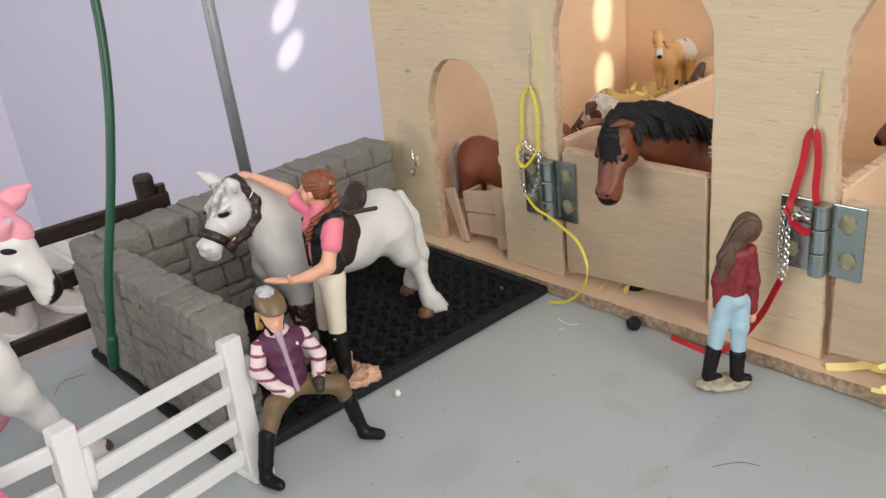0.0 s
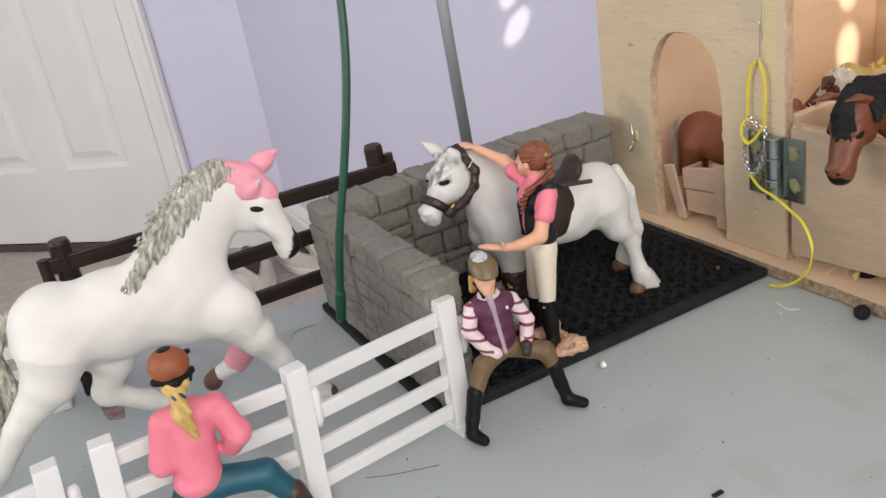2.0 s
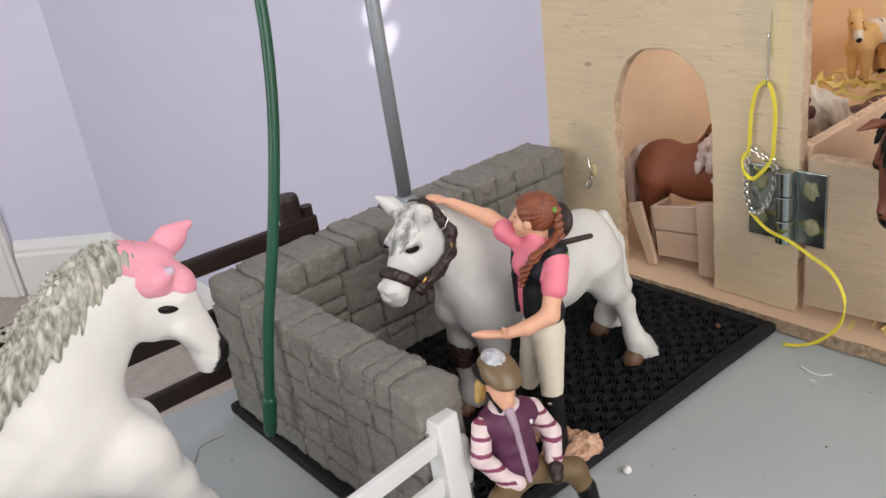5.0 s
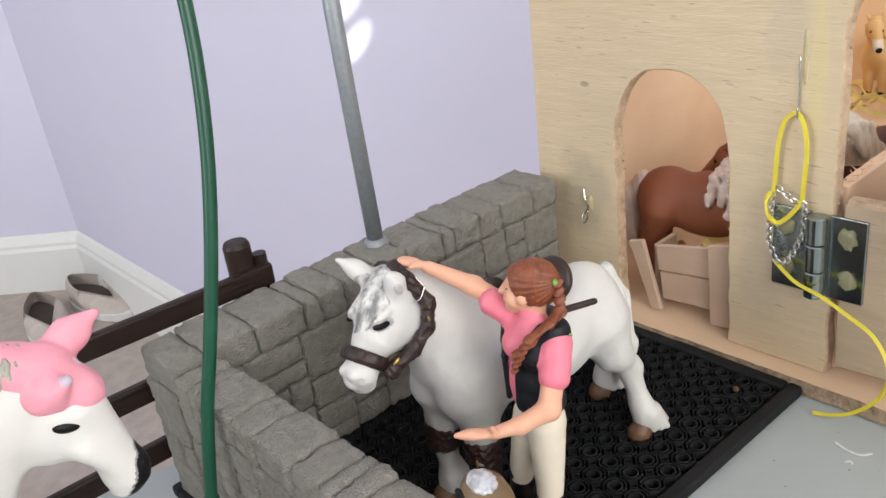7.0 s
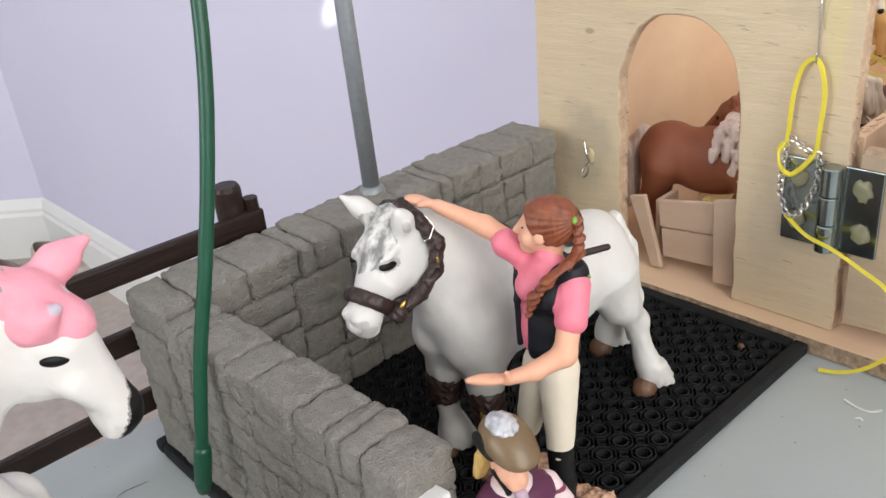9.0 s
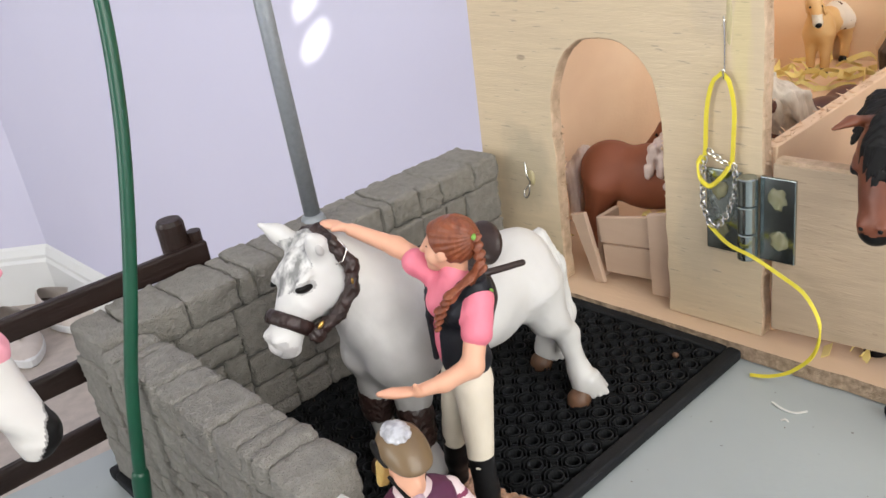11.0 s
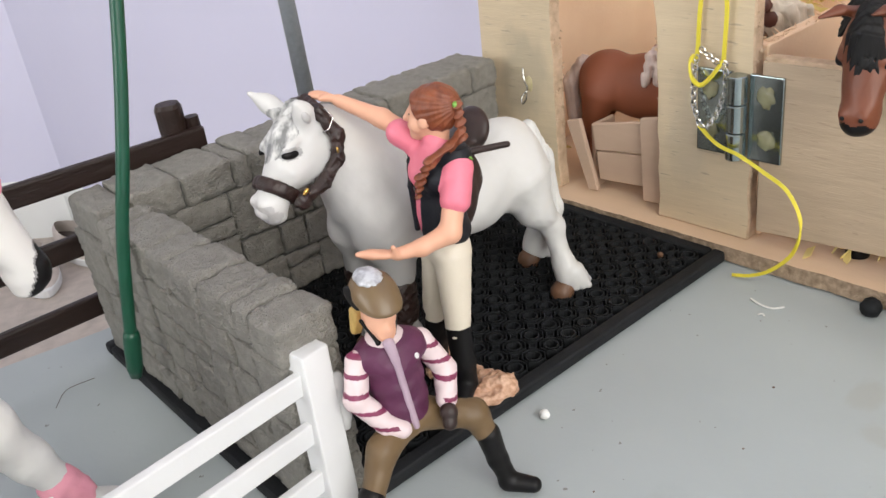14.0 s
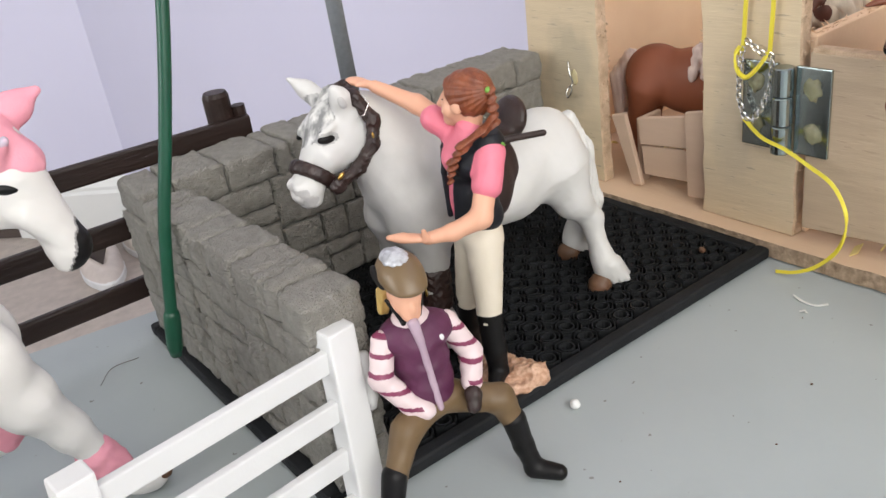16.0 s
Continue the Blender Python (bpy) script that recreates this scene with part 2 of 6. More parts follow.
CHESTNUT = paint("chestnut_coat", (0.27, 0.085, 0.04), (0.22, 0.066, 0.03), 0.62, scale=60, bump=0.12)
TANCOAT = paint("tan_coat", (0.64, 0.35, 0.12), (0.74, 0.50, 0.24), 0.5, scale=70, bump=0.12)
BLACKHAIR = paint("black_mane", (0.008, 0.008, 0.009), (0.016, 0.015, 0.015), 0.6, scale=330, stretch=(1, 1, 0.3), bump=0.8, spec=0.2)
CREAMHAIR = paint("cream_mane", (0.78, 0.71, 0.60), (0.52, 0.45, 0.36), 0.6, scale=330, stretch=(1, 1, 0.3), bump=0.8, blend=0.4)
SPOTTED = paint("white_coat_with_brown_spots", (0.78, 0.72, 0.64), (0.72, 0.62, 0.50), 0.5, scale=60, spots=((0.12, 0.06, 0.04), 240, 0.63))
SHOE = paint("beige_canvas", (0.62, 0.55, 0.50), (0.50, 0.44, 0.40), 0.7, scale=40, bump=0.2)
SHOESOLE = paint("white_sole", (0.78, 0.78, 0.78), None, 0.5, scale=40)
SHOEDARK = paint("dark_lining_and_gap_shade", (0.09, 0.07, 0.06), None, 0.9, scale=40)
PAPER = paint("white_scrap", (0.82, 0.82, 0.8), None, 0.6, scale=200)


# ---- building helpers ----
def part(name, bm, material, parent=None, label="", smooth=False):
    """Links a bmesh as one mesh object, under a thing where one is given."""
    me = bpy.data.meshes.new(name)
    bm.normal_update()
    bm.to_mesh(me)
    bm.free()
    for m in material if isinstance(material, (list, tuple)) else [material]:
        me.materials.append(m)
    if smooth:
        me.polygons.foreach_set("use_smooth", [True] * len(me.polygons))
    ob = new(name, me)
    if parent:
        ob.parent = parent
    if label:
        ob["label"] = label
    return ob


def thing(name, label, category, m=None, group="", kind=""):
    ob = new(name)
    ob.empty_display_size = 0.02
    if m is not None:
        ob.matrix_world = m
    return tagged(ob, label, category, group, kind)


def box(lo, hi, bevel=0.0, bm=None, m=None, seg=2):
    out = bm or bmesh.new()
    b = bmesh.new()
    bmesh.ops.create_cube(b, size=1)
    lo, hi = Vector(lo), Vector(hi)
    for v in b.verts:
        v.co = Vector([(lo[i] + hi[i]) / 2 + v.co[i] * (hi[i] - lo[i]) for i in range(3)])
    if bevel:
        bmesh.ops.bevel(b, geom=b.edges[:], offset=bevel, segments=seg, affect="EDGES", profile=0.6)
    if m is not None:
        b.transform(m)
    me = bpy.data.meshes.new("tmp")
    b.to_mesh(me)
    b.free()
    out.from_mesh(me)
    bpy.data.meshes.remove(me)
    return out


def tube(points, radii, seg=12, bm=None, flat=1.0, up=(0, 0, 1), caps=True):
    """A swept tube through the points; flat squeezes it along its own second axis."""
    out = bm or bmesh.new()
    pts = [Vector(p) for p in points]
    if not isinstance(radii, (list, tuple)):
        radii = [radii] * len(pts)
    rings = []
    side = None
    for i, p in enumerate(pts):
        d = (pts[min(i + 1, len(pts) - 1)] - pts[max(i - 1, 0)]).normalized()
        u = Vector(up) if side is None else side
        a = (u - d * u.dot(d))
        if a.length < 1e-4:
            a = Vector((1, 0, 0)) - d * d.x
        a.normalize()
        side = a
        b = d.cross(a)
        rings.append([out.verts.new(p + (a * math.cos(k * 2 * math.pi / seg) + b * flat * math.sin(k * 2 * math.pi / seg)) * radii[i])
                      for k in range(seg)])
    for r, s in zip(rings, rings[1:]):
        for k in range(seg):
            out.faces.new((r[k], r[(k + 1) % seg], s[(k + 1) % seg], s[k]))
    if caps:
        out.faces.new(rings[0][::-1])
        out.faces.new(rings[-1])
    return out


def slab(outline, thick, axis="x", at=0.0, bevel=0.0, bm=None):
    """A board cut to an outline; the outline lies across the axis, and the board goes on from at by thick."""
    b = bmesh.new()
    put = {"x": lambda u, v, w: (w, u, v), "y": lambda u, v, w: (u, w, v), "z": lambda u, v, w: (u, v, w)}[axis]
    vs = [b.verts.new(put(u, v, at)) for u, v in outline]
    f = b.faces.new(vs)
    r = bmesh.ops.extrude_face_region(b, geom=[f])
    shift = Vector(put(0, 0, thick))
    for e in r["geom"]:
        if isinstance(e, bmesh.types.BMVert):
            e.co += shift
    bmesh.ops.recalc_face_normals(b, faces=b.faces[:])
    if bevel:
        sharp = [e for e in b.edges if len(e.link_faces) == 2 and e.calc_face_angle(0) > 0.9]
        bmesh.ops.bevel(b, geom=sharp, offset=bevel, segments=1, affect="EDGES")
    if bm is None:
        return b
    me = bpy.data.meshes.new("tmp")
    b.to_mesh(me)
    b.free()
    bm.from_mesh(me)
    bpy.data.meshes.remove(me)
    return bm


def curve_points(pts, n=8):
    """Points along a smooth line through pts."""
    p = [Vector(q) for q in pts]
    p = [p[0] * 2 - p[1]] + p + [p[-1] * 2 - p[-2]]
    out = []
    for i in range(1, len(p) - 2):
        for k in range(n):
            t = k / n
            a, b, c, d = p[i - 1], p[i], p[i + 1], p[i + 2]
            out.append(0.5 * ((2 * b) + (c - a) * t + (2 * a - 5 * b + 4 * c - d) * t * t + (3 * b - a - 3 * c + d) * t ** 3))
    return out + [p[-2]]


# ---- soft modelling: blended capsules and eggs turned into one skin ----
MM = 0.001


def cap(a, b, ra, rb=None, k=None, squash=None):
    return ("cap", np.array(a, float), np.array(b, float), ra, ra if rb is None else rb, k, squash)


def egg(c, r, turn=(0, 0, 0), k=None):
    rot = np.array(Euler([radians(t) for t in turn]).to_matrix())
    return ("egg", np.array(c, float), np.array(r, float), rot, k)


def field(prims, k, lo, n, res):
    """Distance to the blended prims on a grid, each one worked out near itself only."""
    d = np.full(tuple(n), 50.0, np.float32)
    for p in prims:
        cap_like = p[0] == "cap"
        w = (p[5] if cap_like else p[4]) or k
        if cap_like:
            r = max(p[3], p[4]) * max(1.0, max(p[6]) if p[6] is not None else 1.0)
            b0, b1 = np.minimum(p[1], p[2]) - r, np.maximum(p[1], p[2]) + r
        else:
            ext = np.sqrt((p[3] ** 2 * p[2] ** 2).sum(1))
            b0, b1 = p[1] - ext, p[1] + ext
        pad = w + 2.5 * res
        i0 = np.clip(np.floor((b0 - pad - lo) / res).astype(int), 0, n - 1)
        i1 = np.clip(np.ceil((b1 + pad - lo) / res).astype(int) + 1, 1, n)
        ax = [lo[i] + res * np.arange(i0[i], i1[i]) for i in range(3)]
        pts = np.stack(np.meshgrid(*ax, indexing="ij"), -1)
        cut = tuple(slice(i0[i], i1[i]) for i in range(3))
        if cap_like:
            _, a, b, ra, rb, _, squash = p
            q, ba = pts - a, b - a
            t = np.clip(q @ ba / max(ba @ ba, 1e-9), 0, 1)
            off = q - t[..., None] * ba
            if squash is not None:
                off = off / np.array(squash)
            e = np.sqrt((off * off).sum(-1)) - (ra + (rb - ra) * t)
        else:
            _, c, r, rot, _ = p
            q = (pts - c) @ rot
            k0 = np.sqrt(((q / r) ** 2).sum(-1))
            k1 = np.sqrt(((q / r ** 2) ** 2).sum(-1)) + 1e-9
            e = k0 * (k0 - 1) / k1
        was = d[cut]
        h = np.clip(0.5 + 0.5 * (e - was) / w, 0, 1)
        d[cut] = e * (1 - h) + was * h - w * h * (1 - h)
    return d


def skin(prims, k=3.0, res=0.8, shape=None, cut=None):
    """Vertices and quads of the blended surface (all in millimetres)."""
    lo, hi = np.full(3, 1e9), np.full(3, -1e9)
    for p in prims:
        ends = [(p[1], p[3]), (p[2], p[4])] if p[0] == "cap" else [(p[1], p[2].max())]
        for c, r in ends:
            lo, hi = np.minimum(lo, c - r), np.maximum(hi, c + r)
    lo, hi = lo - 2.5 * res - 1, hi + 2.5 * res + 1
    n = np.ceil((hi - lo) / res).astype(int) + 1
    d = field(prims, k, lo, n, res)
    if shape is not None:
        near = np.argwhere(np.abs(d) < 3)
        d[near[:, 0], near[:, 1], near[:, 2]] += shape(lo + res * near)
    if cut is not None:
        near = np.argwhere(d < 3)
        at = (near[:, 0], near[:, 1], near[:, 2])
        d[at] = np.maximum(d[at], cut(lo + res * near))
    inside = d < 0
    corner = [(i, j, l) for i in (0, 1) for j in (0, 1) for l in (0, 1)]

    def sub(a, c):
        return a[c[0]:c[0] + n[0] - 1, c[1]:c[1] + n[1] - 1, c[2]:c[2] + n[2] - 1]
    full = sum(sub(inside, c).astype(np.int8) for c in corner)
    live = (full > 0) & (full < 8)
    base = np.argwhere(live)
    ids = np.full(live.shape, -1)
    ids[live] = np.arange(len(base))
    at = {c: d[base[:, 0] + c[0], base[:, 1] + c[1], base[:, 2] + c[2]] for c in corner}
    tot, cnt = np.zeros((len(base), 3)), np.zeros(len(base))
    for c in corner:
        for axis in range(3):
            if c[axis]:
                continue
            e = tuple(v + (1 if i == axis else 0) for i, v in enumerate(c))
            da, db = at[c], at[e]
            cross = (da < 0) != (db < 0)
            t = np.where(cross, da / np.where(cross, da - db, 1), 0)
            for i in range(3):
                tot[:, i] += cross * (c[i] + (t if i == axis else 0))
            cnt += cross
    verts = lo + res * (base + tot / cnt[:, None])
    quads = []
    for axis in range(3):
        u, v = (axis + 1) % 3, (axis + 2) % 3
        a = [slice(1, -1)] * 3
        b = [slice(1, -1)] * 3
        a[axis], b[axis] = slice(0, -1), slice(1, None)
        s0, s1 = inside[tuple(a)], inside[tuple(b)]
        for flip in (False, True):
            hit = np.argwhere((s0 & ~s1) if not flip else (~s0 & s1))
            if not len(hit):
                continue
            g = hit + 1
            g[:, axis] -= 1
            cells = []
            for du, dv in ((1, 1), (0, 1), (0, 0), (1, 0)):
                c = g.copy()
                c[:, u] -= du
                c[:, v] -= dv
                cells.append(ids[c[:, 0], c[:, 1], c[:, 2]])
            q = np.stack(cells, 1)
            quads.append(q[:, ::-1] if flip else q)
    return verts, np.concatenate(quads)


def figure(name, groups, m, label, category, group="", size=1.0):
    """One toy figure as a single mesh: each group is (material, prims, blend, fineness[, relief[, cut[, paints]]]);
    a paint is (material, where), where telling for points on the skin whether it covers them."""
    vs, fs, mi, mats, start = [], [], [], [], 0

    def number(material):
        if material not in mats:
            mats.append(material)
        return mats.index(material)
    for g in groups:
        material, prims, k, res = g[:4]
        v, f = skin(prims, k, res, g[4] if len(g) > 4 else None, g[5] if len(g) > 5 else None)
        which = np.full(len(f), number(material))
        for coat, where in (g[6] if len(g) > 6 else ()):
            which[where(v[f].mean(1))] = number(coat)
        vs.append(v)
        fs.append(f + start)
        mi += which.tolist()
        start += len(v)
    me = bpy.data.meshes.new(name)
    me.from_pydata((np.concatenate(vs) * MM * size).tolist(), [], np.concatenate(fs).tolist())
    for x in mats:
        me.materials.append(x)
    me.polygons.foreach_set("material_index", mi)
    me.polygons.foreach_set("use_smooth", [True] * len(mi))
    me.update()
    ob = new(name, me)
    ob.matrix_world = m
    return tagged(ob, label, category, group)


def turned(c, h):
    """Own axes at c for a thing that faces along h: ahead, to its left and up, in millimetres."""
    l = math.hypot(*h)
    hx, hy = h[0] / l, h[1] / l
    return lambda a, s, z: (c[0] + a * hx - s * hy, c[1] + a * hy + s * hx, c[2] + z)


def grain(p, f, seed=0.0):
    """A cheap uneven relief made of crossing waves, about -1 to 1."""
    x, y, z = p[..., 0] * f + seed, p[..., 1] * f, p[..., 2] * f
    return (np.sin(x * 1.3 + 1.7 * np.sin(y * 0.9 + z * 0.7)) + np.sin(y * 1.7 + 1.4 * np.sin(z * 1.1 + x * 0.5)) + np.sin(z * 1.5 + 1.9 * np.sin(x * 0.8 - y * 0.6))) / 3


def facing(x, y, hx, hy, z=0.0):
    """A pose at (x, y) whose own x axis points along (hx, hy)."""
    return pose(x, y, z, 0, 0, math.degrees(math.atan2(hy, hx)))


# ---- the room ----
FLOOR = -0.643
CORNER = Vector((0.285, 1.888, 0))
SLANT = Vector((-0.68, 0.733, 0)).normalized()
OUT = Vector((0.733, 0.68, 0)).normalized()
FAR = CORNER + SLANT * 2.3
WEST, SOUTH, TOP = -2.7, -1.9, 1.75


def wall_run(name, a, b, n, label, z0=FLOOR, z1=TOP, thick=0.1):
    a, b = Vector((a[0], a[1], 0)), Vector((b[0], b[1], 0))
    n = Vector(n).normalized() * thick
    bm = slab([(a.x, a.y), (b.x, b.y), (b.x + n.x, b.y + n.y), (a.x + n.x, a.y + n.y)], z1 - z0, "z", z0)
    return tagged(part(name, bm, WALL), label, "wall", kind="structure")


wall_run("wall_east", (CORNER.x, SOUTH), (CORNER.x, CORNER.y + 0.03), (1, 0, 0), "smooth lavender painted wall behind the toy stable")
wall_run("wall_slanted", CORNER, FAR, OUT, "smooth lavender painted wall with a white panelled door")
wall_run("wall_north", FAR, (WEST, FAR.y), (0, 1, 0), "plain lavender painted wall")
# west wall, with an unseen window opening added for the fill light
for nm, a, b, z0, z1 in (("wall_west", (WEST, FAR.y), (WEST, 1.7), FLOOR, TOP), ("wall_west", (WEST, -0.2), (WEST, SOUTH), FLOOR, TOP),
                         ("wall_west", (WEST, 1.7), (WEST, -0.2), FLOOR, 0.2), ("wall_west", (WEST, 1.7), (WEST, -0.2), 1.6, TOP)):
    wall_run(nm, a, b, (-1, 0, 0), "plain lavender painted wall around an unseen window opening", z0, z1)
# south wall with a window opening
for nm, a, b, z0, z1 in (("wall_south", (WEST, SOUTH), (-1.7, SOUTH), FLOOR, TOP), ("wall_south", (0.2, SOUTH), (CORNER.x, SOUTH), FLOOR, TOP),
                         ("wall_south", (-1.7, SOUTH), (0.2, SOUTH), FLOOR, 0.3), ("wall_south", (-1.7, SOUTH), (0.2, SOUTH), 1.7, TOP)):
    wall_run(nm, a, b, (0, -1, 0), "plain lavender painted wall around an unseen window opening", z0, z1)
ROOM = [(CORNER.x, SOUTH), (CORNER.x, CORNER.y), (FAR.x, FAR.y), (WEST, FAR.y), (WEST, SOUTH)]
tagged(part("floor", slab(ROOM, 0.05, "z", FLOOR - 0.05), CARPET), "pale beige looped carpet", "floor", kind="structure")
tagged(part("ceiling", slab(ROOM, 0.05, "z", TOP), CEILING), "plain white painted ceiling", "ceiling", kind="structure")


def blind(name, centre, wide, high, turn, holes):
    """An added, unseen blind that blocks the sun; its holes let the sun spots through."""
    bm = bmesh.new()
    xs = sorted({-wide / 2, wide / 2, *[h[0] - h[2] * 1.2 for h in holes], *[h[0] + h[2] * 1.2 for h in holes]})
    zs = sorted({-high / 2, high / 2, *[h[1] - h[3] * 1.2 for h in holes], *[h[1] + h[3] * 1.2 for h in holes]})
    for x0, x1 in zip(xs, xs[1:]):
        for z0, z1 in zip(zs, zs[1:]):
            c = ((x0 + x1) / 2, (z0 + z1) / 2)
            h = [q for q in holes if abs(c[0] - q[0]) < q[2] * 1.15 and abs(c[1] - q[1]) < q[3] * 1.15]
            if not h:
                bm.faces.new([bm.verts.new((x, 0, z)) for x, z in ((x0, z0), (x1, z0), (x1, z1), (x0, z1))])
                continue
            q, n = h[0], 24
            ring, edge = [], []
            for i in range(n):
                a = 2 * math.pi * i / n
                ca, sa = math.cos(a), math.sin(a)
                ring.append(bm.verts.new((q[0] + q[2] * ca, 0, q[1] + q[3] * sa)))
                t = min((x1 - q[0]) / abs(ca) if abs(ca) > 1e-6 else 9, (z1 - q[1]) / abs(sa) if abs(sa) > 1e-6 else 9)
                edge.append(bm.verts.new((q[0] + ca * t, 0, q[1] + sa * t)))
            for i in range(n):
                j = (i + 1) % n
                bm.faces.new((ring[i], edge[i], edge[j], ring[j]))
            for x, z in ((x0, z0), (x1, z0), (x1, z1), (x0, z1)):
                near = sorted(edge, key=lambda v: abs(v.co.x - x) + abs(v.co.z - z))[:2]
                bm.faces.new([bm.verts.new((x, 0, z)), near[0], near[1]])
    r = bmesh.ops.extrude_face_region(bm, geom=bm.faces[:])
    for e in r["geom"]:
        if isinstance(e, bmesh.types.BMVert):
            e.co.y -= 0.003
    ob = part(name, bm, CEILING)
    ob.matrix_world = pose(*centre, 0, 0, turn)
    return tagged(ob, "unseen white blind added to block the sun outside its gaps", "blind")


def back_to(y, p):
    t = (p[1] - y) / SUN_WAY.y
    return (p[0] - SUN_WAY.x * t, p[2] - SUN_WAY.z * t)


BLIND_Y = SOUTH - 0.06
spots = [((0.285, 0.6525, 0.0235), 0.021, 0.0180), ((0.285, 0.6525, 0.070), 0.021, 0.0180),
         ((0.226, 0.131, 0.1000), 0.0120, 0.0185), ((0.226, 0.131, 0.0540), 0.0120, 0.0185)]
CENTRE = (-0.75, 1.0)
gaps = []
for p, w, hgt in spots:
    bx, bz = back_to(BLIND_Y, p)
    gaps.append((bx - CENTRE[0], bz - CENTRE[1], w, hgt))
# unseen blinds added as sun masks; gaps traced back from the wanted spots
blind("unseen_sun_blind", (CENTRE[0], BLIND_Y, CENTRE[1]), 2.0, 1.5, 0, gaps)
blind("unseen_sun_blind", (WEST - 0.06, 0.75, 0.9), 2.0, 1.5, 90, [])


def baseboard(name, a, d, length, n):
    """A white skirting board with a stepped, rounded top, along d from a."""
    prof = [(0, 0), (0.016, 0), (0.016, 0.105), (0.012, 0.113), (0.012, 0.121), (0.005, 0.137), (0, 0.143)]
    bm = bmesh.new()
    ends = []
    for s in (0, length):
        ends.append([bm.verts.new(Vector(a) + Vector(d) * s + Vector(n) * u + Vector((0, 0, FLOOR + v))) for u, v in prof])
    for i in range(len(prof)):
        j = (i + 1) % len(prof)
        bm.faces.new((ends[0][i], ends[0][j], ends[1][j], ends[1][i]))
    bm.faces.new(ends[0])
    bm.faces.new(ends[1][::-1])
    bmesh.ops.recalc_face_normals(bm, faces=bm.faces[:])
    return tagged(part(name, bm, TRIM), "white painted baseboard with a moulded top edge", "baseboard", kind="structure")


baseboard("baseboard", (CORNER.x, CORNER.y, 0), (0, -1, 0), 3.7, (-1, 0, 0))
baseboard("baseboard", CORNER, SLANT, 0.263, -OUT)

# ---- the panelled door in the slanted wall ----
door = thing("door_1", "closed white six-panel interior door in a white frame", "door",
             Matrix(((SLANT.x, -OUT.x, 0, CORNER.x), (SLANT.y, -OUT.y, 0, CORNER.y), (0, 0, 1, 0), (0, 0, 0, 1))), kind="structure")
D0, D1, DB, DT = 0.343, 1.118, FLOOR + 0.03, FLOOR + 2.05


def door_leaf():
    bm = bmesh.new()
    cols = [D0, D0 + 0.11, D0 + 0.335, D0 + 0.44, D0 + 0.665, D1]
    rows = [DB, DB + 0.225, DB + 0.80, DB + 0.98, DB + 1.58, DB + 1.68, DB + 1.88, DT]
    for i in range(5):
        for j in range(7):
            x0, x1, z0, z1 = cols[i], cols[i + 1], rows[j], rows[j + 1]
            if i % 2 == 1 and j % 2 == 1:
                rings = []
                for inset, dep in ((0, 0.014), (0.012, 0.004), (0.03, 0.004), (0.05, 0.012)):
                    rings.append([bm.verts.new((x, dep, z)) for x, z in ((x0 + inset, z0 + inset), (x1 - inset, z0 + inset),
                                                                        (x1 - inset, z1 - inset), (x0 + inset, z1 - inset))])
                for r, s in zip(rings, rings[1:]):
                    for q in range(4):
                        bm.faces.new((r[q], r[(q + 1) % 4], s[(q + 1) % 4], s[q]))
                bm.faces.new(rings[-1])
            else:
                bm.faces.new([bm.verts.new((x, 0.014, z)) for x, z in ((x0, z0), (x1, z0), (x1, z1), (x0, z1))])
    bmesh.ops.remove_doubles(bm, verts=bm.verts[:], dist=1e-5)
    bmesh.ops.recalc_face_normals(bm, faces=bm.faces[:])
    return bm


part("door_leaf", door_leaf(), TRIM, door)
for nm, x0, x1, z0, z1 in (("casing", D0 - 0.075, D0 - 0.006, FLOOR, DT + 0.08), ("casing", D1 + 0.006, D1 + 0.075, FLOOR, DT + 0.08)):
    b = box((x0, 0.001, z0), (x1, 0.022, z1), 0.004)
    box((x0 + 0.012, 0.02, z0), (x1 - 0.03, 0.028, z1 - 0.012), 0.003, b)
    part(nm, b, TRIM, door)
part("casing", box((D0 - 0.006, 0.001, DT + 0.006), (D1 + 0.006, 0.022, DT + 0.08), 0.004), TRIM, door)
# dark-coloured strip that gives the shade of the gap under the door
part("gap_shade_strip", box((D0 - 0.006, 0.001, FLOOR), (D1 + 0.006, 0.012, DB - 0.006), 0.002), SHOEDARK, door, "dark strip standing in for the shaded gap below the door")


